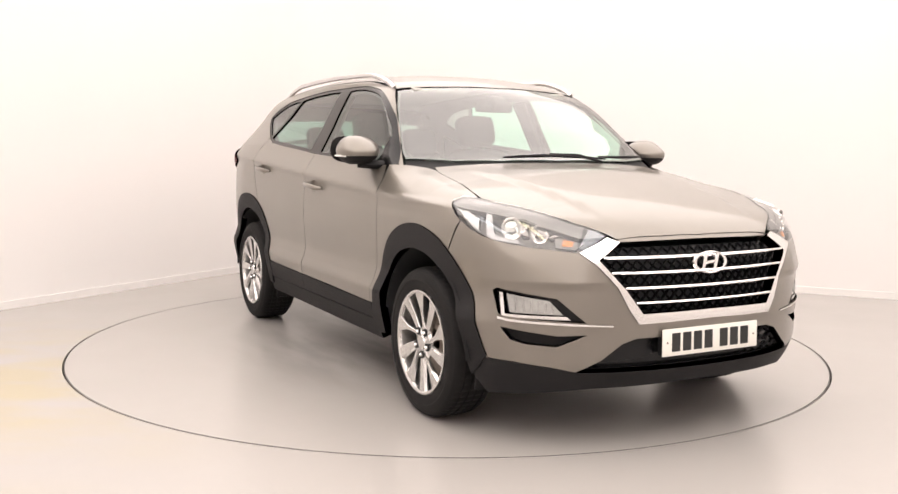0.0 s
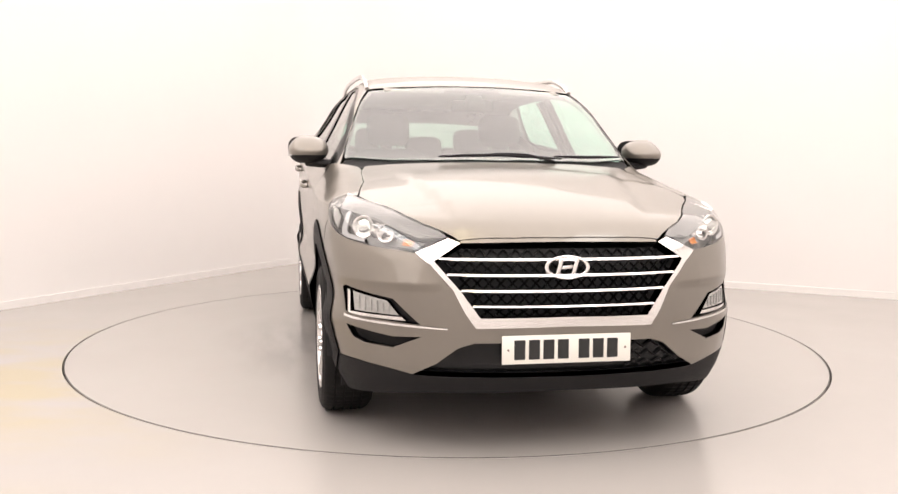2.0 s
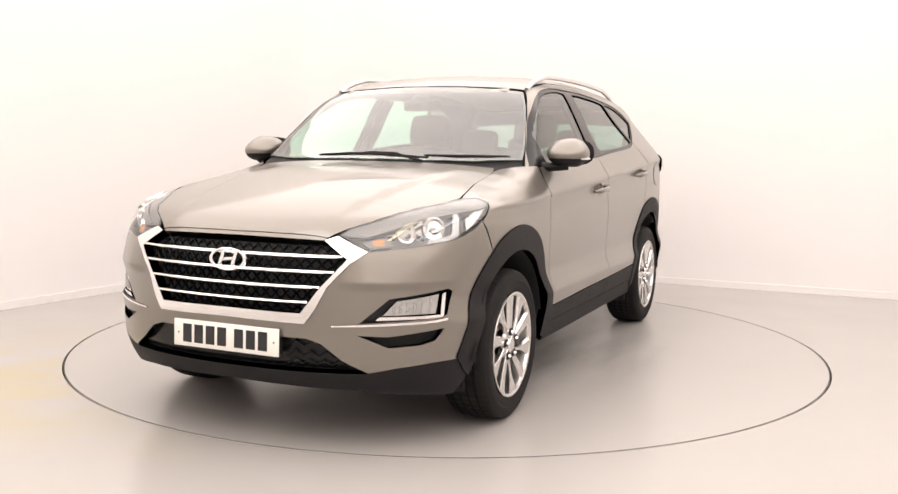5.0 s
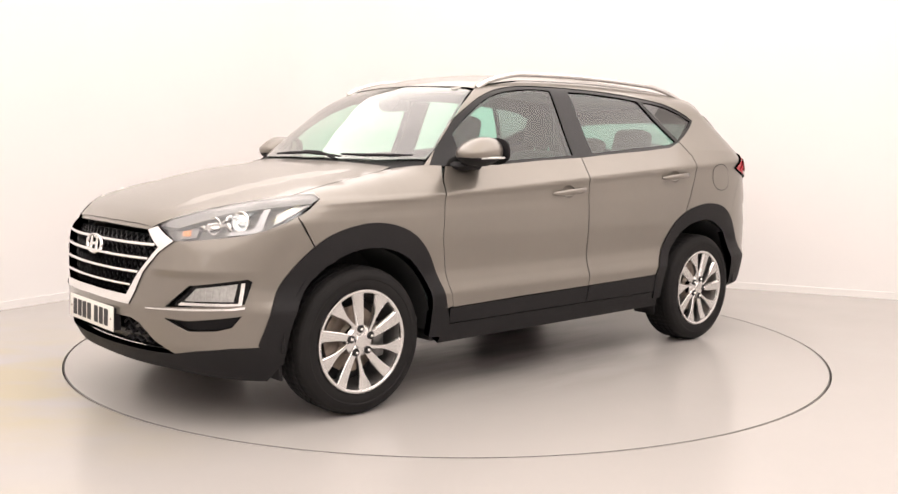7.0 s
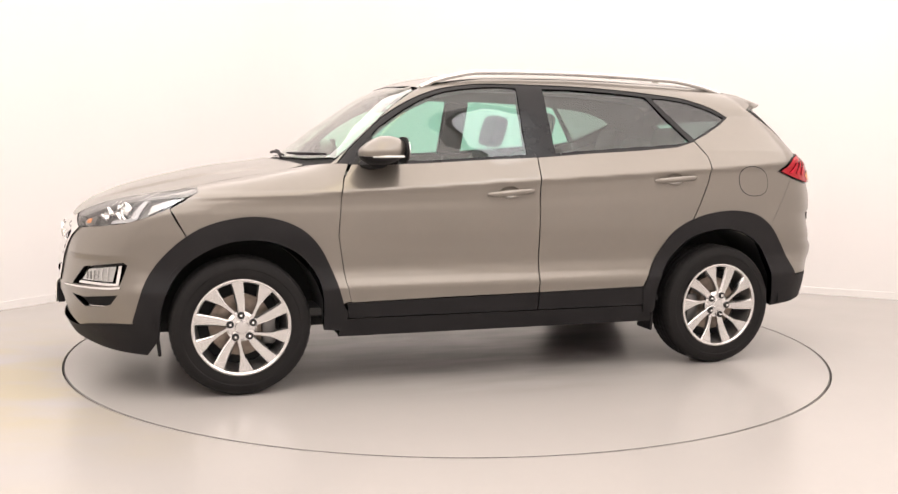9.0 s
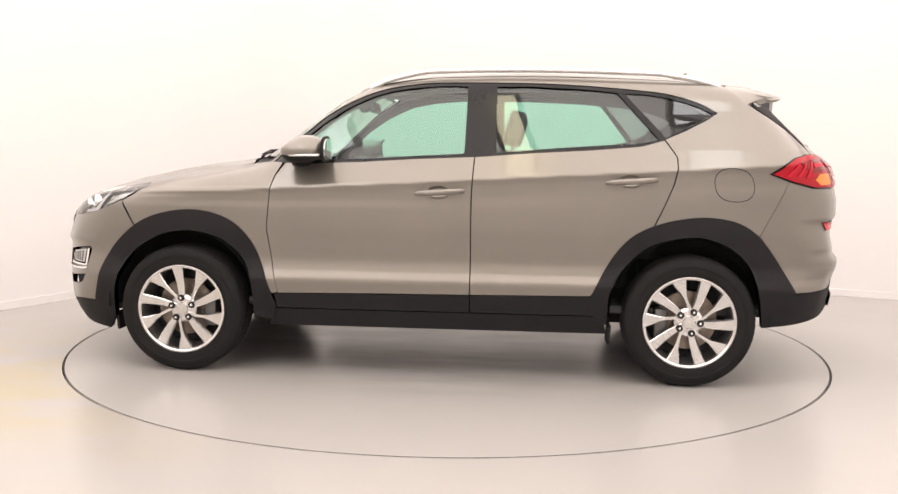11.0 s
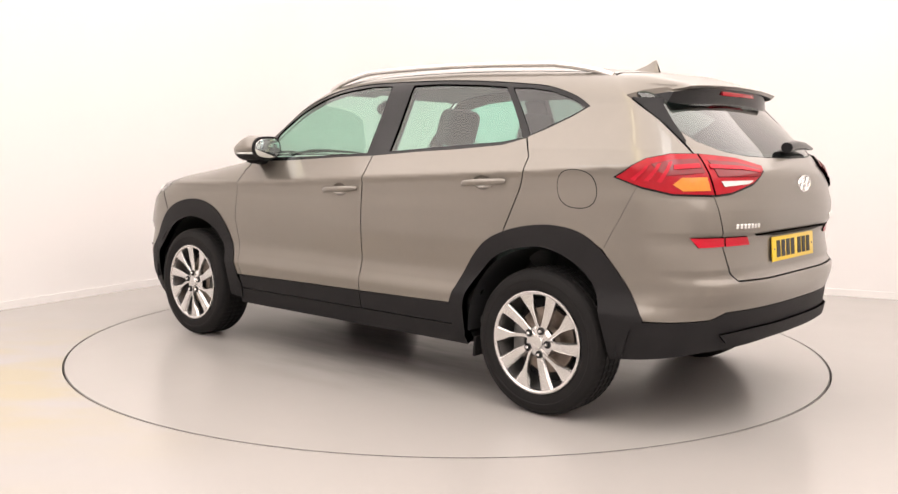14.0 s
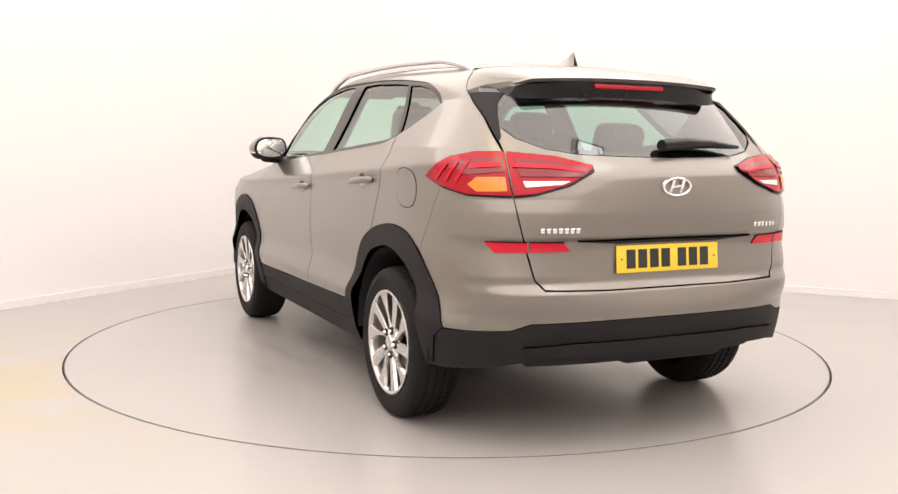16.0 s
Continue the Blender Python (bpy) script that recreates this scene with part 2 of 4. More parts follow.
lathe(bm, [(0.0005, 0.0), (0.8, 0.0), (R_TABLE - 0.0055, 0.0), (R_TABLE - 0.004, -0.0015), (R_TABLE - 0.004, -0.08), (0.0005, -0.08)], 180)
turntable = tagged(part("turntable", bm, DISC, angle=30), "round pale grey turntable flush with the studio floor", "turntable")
bm = bmesh.new()
lathe(bm, [(R_TABLE - 0.0085, 0.0), (R_TABLE - 0.008, 0.0008), (R_TABLE - 0.005, 0.0008), (R_TABLE - 0.0045, -0.01)], 180)
part("edge_seal", bm, RUBBER, turntable, "thin dark rubber edge of the disc", 30)

for lx, ly, sx, sy, watts, colour, drop in LAMPS:
    bm = bmesh.new()
    t = 0.04
    for px, py, bx, by in ((lx - sx / 2 - t / 2, ly, t, sy + 2 * t), (lx + sx / 2 + t / 2, ly, t, sy + 2 * t), (lx, ly - sy / 2 - t / 2, sx, t), (lx, ly + sy / 2 + t / 2, sx, t)):
        box(bm, bx, by, 0.07 + drop, Matrix.Translation((px, py, CEILING - 0.035 - drop / 2)), 0.004, 1)
    tagged(part("ceiling_light_frame", bm, FIXTURE), "shallow pale frame round a ceiling light panel", "light frame", "ceiling lights")


# ---- the car's body as one smooth closed form: x ahead, y left, z up ----
def curve(*knots):
    """A smooth curve through (place, value) knots that does not overshoot."""
    k = np.array(knots, float)
    X, Y = k[:, 0], k[:, 1]
    h = np.diff(X)
    s = np.diff(Y) / h
    m = np.zeros(len(X))
    m[0], m[-1] = s[0], s[-1]
    for i in range(1, len(X) - 1):
        if s[i - 1] * s[i] > 0:
            a, b = 2 * h[i] + h[i - 1], h[i] + 2 * h[i - 1]
            m[i] = (a + b) / (a / s[i - 1] + b / s[i])

    def at(v):
        v = np.clip(np.asarray(v, float), X[0], X[-1])
        i = np.clip(np.searchsorted(X, v) - 1, 0, len(X) - 2)
        u = (v - X[i]) / h[i]
        return (Y[i] * (1 + 2 * u) * (1 - u) ** 2 + m[i] * h[i] * u * (1 - u) ** 2
                + Y[i + 1] * u * u * (3 - 2 * u) - m[i + 1] * h[i] * u * u * (1 - u))
    return at


ROOFLINE = curve((-2.5, 1.38), (-1.95, 1.50), (-1.6, 1.565), (-1.1, 1.615), (-0.5, 1.64), (0.0, 1.624), (0.3, 1.582), (0.5, 1.51),
                 (0.8, 1.320), (1.07, 1.136), (1.13, 1.122), (1.4, 1.085), (1.7, 1.022), (1.95, 0.948), (2.1, 0.875), (2.2, 0.80), (2.4, 0.6))
CROWN = curve((-2.2, 0.10), (-1.0, 0.10), (0.2, 0.10), (0.5, 0.09), (0.9, 0.06), (1.2, 0.075), (1.7, 0.085), (2.2, 0.07))
SWEEP = curve((-0.2, 0.0), (0.4, 0.12), (0.9, 0.24), (1.15, 0.22), (1.5, 0.06), (1.8, 0.0))
SIDE = curve((0.1, 0.80), (0.2, 0.85), (0.28, 0.885), (0.38, 0.910), (0.46, 0.925), (0.495, 0.929), (0.508, 0.926), (0.55, 0.911), (0.61, 0.900), (0.68, 0.905), (0.78, 0.912), (0.88, 0.910), (0.95, 0.905), (1.0, 0.9045), (1.022, 0.908), (1.030, 0.909), (1.038, 0.9065),
             (1.06, 0.893), (1.085, 0.876), (1.12, 0.853), (1.2, 0.806), (1.3, 0.752), (1.4, 0.702), (1.5, 0.648), (1.6, 0.58), (1.7, 0.48))
NOSE = curve((0.1, 2.02), (0.2, 2.12), (0.28, 2.175), (0.36, 2.205), (0.5, 2.21), (0.6, 2.205), (0.75, 2.185), (0.84, 2.155), (0.9, 2.12), (1.1, 1.95))
TAIL = curve((0.1, -2.02), (0.22, -2.10), (0.3, -2.15), (0.42, -2.185), (0.56, -2.20), (0.63, -2.185), (0.68, -2.148), (0.80, -2.142), (0.835, -2.150), (0.858, -2.172), (1.0, -2.187), (1.08, -2.18),
             (1.19, -2.09), (1.35, -1.92), (1.5, -1.75), (1.7, -1.5))


def smax(a, b, k):
    h = np.maximum(k - np.abs(a - b), 0) / k
    return np.maximum(a, b) + h * h * k / 4


def hull(x, y, z):
    """Below zero inside the body."""
    y = np.abs(y)
    rise = 0.06 * (x + 0.2) * np.clip((z - 0.85) / 0.13, 0, 1) * np.clip((1.4 - z) / 0.2, 0, 1)
    side = y - SIDE(z + rise) + 0.10 * np.clip((x - 1.3) / 0.7, 0, 2) ** 2.5 + 0.09 * np.clip((-1.3 - x) / 0.7, 0, 2) ** 3
    top = z - ROOFLINE(x + SWEEP(x) * y * y) + CROWN(x) * y * y
    ridge = np.clip((0.535 - 0.17 * (x - 1.05) - y) / 0.05, -1, 0)
    top = top - 0.011 * ridge * np.clip((x - 1.12) / 0.2, 0, 1) * np.clip((2.08 - x) / 0.25, 0, 1)
    front = x - NOSE(z) + 0.2 * y * y + 0.35 * y ** 4
    brow = np.clip((0.82 - z) / 0.145, 0, 1) ** 1.5 * np.clip((z - 0.640) / 0.033, 0, 1)
    front = front - 0.020 * brow * np.clip((y - 0.46) / 0.14, 0, 1)
    bend = np.clip((z - 0.6) / 0.4, 0, 1)
    tuck = np.clip((0.70 - z) / 0.15, 0, 1)
    rear = TAIL(z) + (0.10 + 0.10 * bend + 0.04 * tuck) * y * y + 0.16 * tuck * y ** 4 + (0.10 + 0.13 * bend) * y ** 4 - x
    rear = rear + np.clip((1.1 - z) / 0.15, 0, 1) * np.clip((z - 0.52) / 0.12, 0, 1) * (0.24 * y ** 4 - 0.17 * y * y)
    return smax(smax(smax(side, top * 0.9, 0.09), front, 0.08), rear * 0.8, 0.08)


def slope(p):
    """Outward unit normals of the body at points p."""
    e = 0.004
    g = np.stack([hull(p[:, 0] + d[0], p[:, 1] + d[1], p[:, 2] + d[2]) - hull(p[:, 0] - d[0], p[:, 1] - d[1], p[:, 2] - d[2])
                  for d in np.eye(3) * e], 1)
    return g / np.maximum(np.linalg.norm(g, axis=1, keepdims=True), 1e-9)


def meet(origin, way, far=3.0, steps=90):
    """Where rays from origin along way first enter the body."""
    origin, way = np.broadcast_arrays(np.asarray(origin, float), np.asarray(way, float))
    lo, hi = np.zeros(len(origin)), np.full(len(origin), np.nan)
    prev = np.zeros(len(origin))
    for s in np.linspace(0, far, steps):
        p = origin + way * s
        inside = (hull(p[:, 0], p[:, 1], p[:, 2]) < 0) & np.isnan(hi)
        hi[inside], lo[inside] = s, prev[inside]
        prev[:] = s
    hit = ~np.isnan(hi)
    hi = np.where(hit, hi, far)
    for _ in range(26):
        mid = (lo + hi) / 2
        p = origin + way * mid[:, None]
        inside = hull(p[:, 0], p[:, 1], p[:, 2]) < 0
        hi, lo = np.where(inside, mid, hi), np.where(inside, lo, mid)
    return origin + way * hi[:, None], hit


# ---- laying panels on the body ----
def flat_view(az, el=0.0):
    """Look at the body along one direction: az round from the nose, el from above."""
    az, el = radians(az), radians(el)
    out = np.array([math.cos(az) * math.cos(el), math.sin(az) * math.cos(el), math.sin(el)])
    h = np.array([-math.sin(az), math.cos(az), 0.0])
    v = np.cross(out, h)
    return (lambda p: np.stack([p @ h, p @ v], 1),
            lambda q: (q[:, :1] * h + q[:, 1:] * v + out * 3.2, np.broadcast_to(-out, (len(q), 3))))


def drum_view(x0, way):
    """Look in from all round an upright axis at x0, from ahead (way 1) or behind (-1)."""
    r = 1.2

    def to2(p):
        return np.stack([np.arctan2(p[:, 1], way * (p[:, 0] - x0)) * r, p[:, 2]], 1)

    def rays(q):
        a = q[:, 0] / r
        d = np.stack([way * np.cos(a), np.sin(a), 0 * a], 1)
        return d * 2.6 + np.stack([0 * a + x0, 0 * a, q[:, 1]], 1), -d
    return to2, rays


VIEWS = dict(side=flat_view(90), flank=flat_view(90, 28), top=flat_view(0, 89.9), screen=flat_view(0, 55), nose=drum_view(0.9, 1), stern=drum_view(-0.9, -1))


def lay(pts, way):
    """Points on the body from pairs: side (x, z), front and rear (y, z), top (x, y). Triples stay as they are."""
    out = []
    for p in pts:
        if len(p) == 3:
            out.append(p)
            continue
        a, b = p
        o, w = {"side": ((a, 2, b), (0, -1, 0)), "front": ((3, a, b), (-1, 0, 0)), "rear": ((-3, a, b), (1, 0, 0)), "top": ((a, b, 3), (0, 0, -1))}[way]
        q, _ = meet([o], [w])
        out.append(tuple(q[0]))
    return out


def S(*p): return lay(p, "side")
def F(*p): return lay(p, "front")
def B(*p): return lay(p, "rear")
def T(*p): return lay(p, "top")
def flow(pts, n=4):
    """A smooth run through points of an open outline."""
    p = [np.array(q, float) for q in pts]
    p = [2 * p[0] - p[1]] + p + [2 * p[-1] - p[-2]]
    out = []
    for a, b, c, d in zip(p, p[1:], p[2:], p[3:]):
        for k in range(n):
            u = k / n
            out.append(tuple(0.5 * (2 * b + (c - a) * u + (2 * a - 5 * b + 4 * c - d) * u * u + (3 * b - a - 3 * c + d) * u ** 3)))
    return out + [tuple(pts[-1])]


def both(half):
    """Close a half outline with its mirror image."""
    return list(half) + [(x, -y, z) for x, y, z in reversed(half) if abs(y) > 1e-4]


def patch(name, outline, view, mat, parent, lift=0.0, thick=0.014, cell=0.035, cell_up=None, holes=(), mirror=True, round_off=0, label="", shadow=True, rim=True):
    """A panel with thickness that follows the body inside an outline of 3D points; mirror makes its twin across the car."""
    to2, rays = VIEWS[view]
    bm = bmesh.new()
    edges = []
    for loop in (outline, *holes):
        q = to2(np.array(loop, float))
        if round_off:
            q = np.array(soften([tuple(p) for p in q], round_off))
        dense = []
        for i in range(len(q)):
            a, b = q[i], q[(i + 1) % len(q)]
            n = max(1, int(np.ceil(np.linalg.norm(b - a) / 0.022)))
            dense += [a + (b - a) * k / n for k in range(n)]
        vs = [bm.verts.new((p[0], p[1], 0)) for p in dense]
        edges += [bm.edges.new((vs[i], vs[(i + 1) % len(vs)])) for i in range(len(vs))]
    bmesh.ops.triangle_fill(bm, use_beauty=True, use_dissolve=False, edges=edges)
    co = np.array([v.co[:2] for v in bm.verts])
    for axis, step in ((0, cell), (1, cell_up or cell)):
        for c in np.arange(np.floor(co[:, axis].min() / step) * step + step / 2, co[:, axis].max(), step):
            no = (1, 0, 0) if axis == 0 else (0, 1, 0)
            bmesh.ops.bisect_plane(bm, geom=bm.verts[:] + bm.edges[:] + bm.faces[:], dist=1e-5, plane_co=[c * k for k in no], plane_no=no)
    bmesh.ops.remove_doubles(bm, verts=bm.verts, dist=1e-4)
    bmesh.ops.holes_fill(bm, edges=bm.edges, sides=14)
    bm.verts.index_update()
    q = np.array([v.co[:2] for v in bm.verts])
    o, w = rays(q)
    p, hit = meet(o, w, 3.2, 110)
    n = slope(p)
    p = p + n * lift
    faces = [[v.index for v in f.verts] for f in bm.faces]
    rimset = [(e.verts[0].index, e.verts[1].index) for e in bm.edges if len(e.link_faces) == 1]
    bm.free()
    oriented = []
    for f in faces:
        turn = sum(np.cross(p[f[i]] - p[f[0]], p[f[i + 1]] - p[f[0]]) for i in range(1, len(f) - 1))
        oriented.append(f if turn @ n[f[0]] > 0 else f[::-1])
    verts, norms = list(p), list(n)
    if rim:
        for i, j in rimset:
            mid = (n[i] + n[j]) / 2
            d = p[j] - p[i]
            out = np.cross(d, mid)
            out = out / max(np.linalg.norm(out), 1e-9)
            k = len(verts)
            verts += [p[i], p[j], p[j] - n[j] * thick, p[i] - n[i] * thick]
            norms += [out] * 4
            oriented.append([k, k + 1, k + 2, k + 3])
    verts, norms = np.array(verts), np.array(norms)
    made = []
    for s in ((1, -1) if mirror else (1,)):
        flip = np.array([1, s, 1])
        ob = mesh_object(name, verts * flip, oriented if s > 0 else [f[::-1] for f in oriented], mat, parent, label, norms * flip)
        ob.visible_shadow = shadow
        made.append(ob)
    return made


# ---- the car ----
car = new("car")
tagged(car, "bronze grey metallic five-door sport utility car on the turntable", "car")

ARCH_F = [(1.835, 0.36), (1.77, 0.56), (1.665, 0.70), (1.52, 0.805), (1.34, 0.853), (1.185, 0.848), (1.05, 0.797), (0.953, 0.70), (0.886, 0.56), (0.84, 0.42)]
WELL_F = [(1.72, 0.26), (1.695, 0.46), (1.60, 0.62), (1.44, 0.72), (1.27, 0.745), (1.11, 0.705), (1.0, 0.61), (0.945, 0.48), (0.935, 0.29)]
ARCH_R = [(-0.83, 0.44), (-0.88, 0.55), (-0.96, 0.68), (-1.05, 0.77), (-1.18, 0.828), (-1.32, 0.857), (-1.44, 0.86), (-1.56, 0.835), (-1.66, 0.77), (-1.75, 0.66), (-1.815, 0.56), (-1.86, 0.485)]
WELL_R = [(-0.915, 0.30), (-0.925, 0.47), (-1.0, 0.60), (-1.12, 0.71), (-1.28, 0.755), (-1.40, 0.755), (-1.53, 0.705), (-1.62, 0.62), (-1.665, 0.50), (-1.70, 0.32)]
BELT = [(-1.07, 1.212), (-0.81, 1.19), (-0.52, 1.172), (-0.22, 1.152), (0.08, 1.135), (0.39, 1.115), (0.64, 1.105), (0.79, 1.108)]
DLO_TOP = [(-1.47, 1.39), (-1.38, 1.44), (-1.23, 1.487), (-1.09, 1.507), (-0.79, 1.532), (-0.48, 1.545), (-0.04, 1.545), (0.15, 1.53), (0.30, 1.50), (0.46, 1.435), (0.62, 1.335), (0.75, 1.22), (0.85, 1.115)]
DLO_BACK = [(-1.19, 1.25), (-1.29, 1.29), (-1.40, 1.345)]



def tucked(points, x0):
    """An arch line drawn in a little towards the wheel, for panels that end beneath the cladding."""
    return [(x0 + (x - x0) * 0.975, 0.33 + (z - 0.33) * 0.975) for x, z in flow(points)]


CUPS = ((-0.04, 0.966), (-1.015, 1.036))


def cup_rim(x, z):
    return S(*[(x + 0.058 * math.cos(a), z + 0.034 * math.sin(a)) for a in np.linspace(0, 2 * math.pi, 24, endpoint=False)])


# doors
front_door = patch("front_door", S((0.78, 1.106), (0.826, 1.04), (0.846, 0.96), (0.862, 0.76), (0.826, 0.53), (0.80, 0.425), (0.30, 0.435), (-0.207, 0.44),
                                   (-0.207, 0.68), (-0.207, 0.94), (-0.218, 1.149), *BELT[4:7]), "side", PAINT, car, holes=[cup_rim(*CUPS[0])], cell=0.06, cell_up=0.014)
rear_door = patch("rear_door", S((-0.224, 1.149), (-0.213, 0.94), (-0.213, 0.68), (-0.213, 0.44), (-0.83, 0.45), *ARCH_R[1:4], (-1.137, 0.812), (-1.187, 0.92), (-1.228, 1.02),
                                 (-1.246, 1.10), (-1.246, 1.16), (-1.19, 1.245), *BELT[:3]), "side", PAINT, car, holes=[cup_rim(*CUPS[1])], cell=0.06, cell_up=0.014)
# front wing, between bonnet, lamp, arch and door
patch("front_wing", S((0.850, 0.96), (0.866, 0.76), (0.847, 0.64), (0.8295, 0.53), (0.8045, 0.43), *tucked(ARCH_F[:2:-1], 1.335), (1.572, 0.742), (1.655, 0.895), (1.60, 0.925))
      + [(1.526, 0.855, 0.971), (1.530, 0.812, 0.993)] + T((1.585, 0.755), (1.50, 0.739), (1.33, 0.7045), (1.12, 0.695), (1.05, 0.685), (0.985, 0.70), (0.90, 0.765)) + S((0.80, 1.108), (0.832, 1.04)), "flank", PAINT, car, cell=0.035, cell_up=0.015)
# body side above and behind the doors: pillars, roof edge and rear quarter
ROOF_EDGE = T((0.37, 0.585), (0.0, 0.575), (-0.5, 0.575), (-1.0, 0.57), (-1.4, 0.565), (-1.505, 0.562))
patch("side_frame", S((0.885, 1.105)) + T((0.82, 0.757), (0.68, 0.7105), (0.52, 0.650)) + ROOF_EDGE + [(-1.53, 0.59, 1.525), (-1.567, 0.615, 1.482), (-1.612, 0.64, 1.432), (-1.70, 0.655, 1.375), (-1.80, 0.664, 1.313), (-1.955, 0.672, 1.18)]
      + [(-2.03, 0.672, 1.02)] + S((-1.803, 1.045), (-1.773, 0.98), (-1.743, 0.92), (-1.703, 0.845), (-1.666, 0.772), *ARCH_R[7:3:-1], (-1.143, 0.812), (-1.193, 0.92), (-1.234, 1.02), (-1.252, 1.10), (-1.252, 1.16), (-1.196, 1.25), *DLO_BACK[1:], *flow(DLO_TOP, 3)),
      "flank", PAINT, car, cell=0.04, cell_up=0.015)
patch("roof", both(T((0.44, 0.0), (0.42, 0.3), (0.375, 0.58), (0.0, 0.57), (-0.5, 0.57), (-1.0, 0.565), (-1.4, 0.56), (-1.515, 0.555), (-1.56, 0.3), (-1.578, 0.0))), "top", PAINT, car, mirror=False)
patch("bonnet", both(T((2.118, 0.0), (2.112, 0.2), (2.094, 0.41), (2.045, 0.470), (1.987, 0.541), (1.919, 0.591), (1.842, 0.625), (1.757, 0.670), (1.674, 0.720), (1.60, 0.7475), (1.50, 0.7345), (1.33, 0.7005), (1.12, 0.6925), (1.06, 0.682), (1.0, 0.662), (1.06, 0.40), (1.10, 0.2), (1.115, 0.0))),
      "top", PAINT, car, mirror=False, cell=0.03, cell_up=0.024)
patch("bonnet_lip", both(F((0.0, 0.866), (0.2, 0.862), (0.40, 0.850), (0.405, 0.832), (0.2, 0.836), (0.0, 0.838))), "nose", PAINT, car, lift=-0.003, mirror=False)
patch("cowl", both(T((1.112, 0.0), (1.097, 0.2), (1.057, 0.40), (0.995, 0.66), (0.975, 0.70), (0.88, 0.765), (0.855, 0.755), (0.97, 0.53), (1.035, 0.3), (1.065, 0.0))), "top", CLAD, car, lift=-0.012, mirror=False)
# bumpers
CHROME_OUT = F((0.45, 0.845), (0.575, 0.79), (0.52, 0.745), (0.44, 0.655), (0.395, 0.565), (0.355, 0.508), (0.0, 0.515))
LAMP_LOW = [(1.66, 0.885, 0.90), (1.72, 0.88, 0.872), (1.79, 0.86, 0.845), (1.86, 0.82, 0.825), (1.95, 0.74, 0.808), (2.03, 0.64, 0.797)] + F((0.575, 0.79))
LAMP_TOP = F((0.452, 0.853)) + T((2.04, 0.480), (1.985, 0.547), (1.919, 0.597), (1.842, 0.631), (1.757, 0.676), (1.674, 0.726), (1.605, 0.759)) + [(1.54, 0.81, 0.992), (1.535, 0.855, 0.971)]
LOW_GRILLE = F((0.0, 0.455), (0.36, 0.45), (0.42, 0.43), (0.50, 0.365), (0.575, 0.315))
FOG = F((0.56, 0.515), (0.66, 0.61)) + [(1.87, 0.83, 0.642), (1.855, 0.84, 0.63), (1.885, 0.83, 0.54), (1.90, 0.82, 0.532)]
VENT = F((0.555, 0.468), (0.66, 0.462)) + [(1.895, 0.825, 0.488), (1.93, 0.80, 0.44)] + F((0.76, 0.425), (0.66, 0.418))
patch("front_bumper", both([*CHROME_OUT[::-1][:-2], *LAMP_LOW[::-1]] + S((1.658, 0.895), (1.588, 0.762), (1.665, 0.695), (1.77, 0.56), (1.80, 0.46), (1.83, 0.352))
      + F((0.79, 0.35), (0.68, 0.335), (0.585, 0.315)) + LOW_GRILLE[::-1][1:]), "nose", PAINT, car, mirror=False,
      holes=[FOG, VENT, [(x, -y, z) for x, y, z in FOG], [(x, -y, z) for x, y, z in VENT]], cell_up=0.014)
patch("lower_bumper", both(F((0.0, 0.312), (0.35, 0.312), (0.57, 0.312), (0.68, 0.332), (0.79, 0.347)) + S((1.83, 0.349), (1.79, 0.46)) + S((1.70, 0.46), (1.73, 0.25), (1.77, 0.19)) + F((0.70, 0.212), (0.5, 0.238), (0.0, 0.248))),
      "nose", CLAD, car, mirror=False, thick=0.03)
patch("lower_grille", both(LOW_GRILLE + F((0.35, 0.312), (0.0, 0.312))), "nose", GLOSSBLACK, car, lift=-0.035, mirror=False)
patch("fog_surround", FOG, "nose", GLOSSBLACK, car, lift=-0.028, thick=0.02)
patch("bumper_vent", VENT, "nose", CLAD, car, lift=-0.03, thick=0.02)
patch("tailgate", both(B((0.0, 1.165), (0.22, 1.168), (0.40, 1.175), (0.52, 1.195), (0.61, 1.235), (0.655, 1.29), (0.670, 1.255)) + [(-1.958, 0.668, 1.18), (-2.033, 0.668, 1.02)] + B((0.632, 0.80), (0.607, 0.69), (0.575, 0.655), (0.3, 0.648), (0.0, 0.648))),
      "stern", PAINT, car, mirror=False, cell_up=0.013)
REAR_CLAD = S((-1.855, 0.48), (-1.95, 0.485)) + B((0.69, 0.492), (0.62, 0.52), (0.3, 0.528), (0.0, 0.53))
patch("rear_bumper", both(B((0.0, 0.642), (0.3, 0.642), (0.58, 0.648), (0.613, 0.685), (0.638, 0.80)) + [(-2.036, 0.674, 1.018)] + S((-1.804, 1.043), (-1.774, 0.978), (-1.744, 0.918), (-1.704, 0.843), (-1.667, 0.77), (-1.75, 0.66), (-1.815, 0.56), (-1.852, 0.484)) + REAR_CLAD[1:]), "stern", PAINT, car, mirror=False, cell_up=0.013)
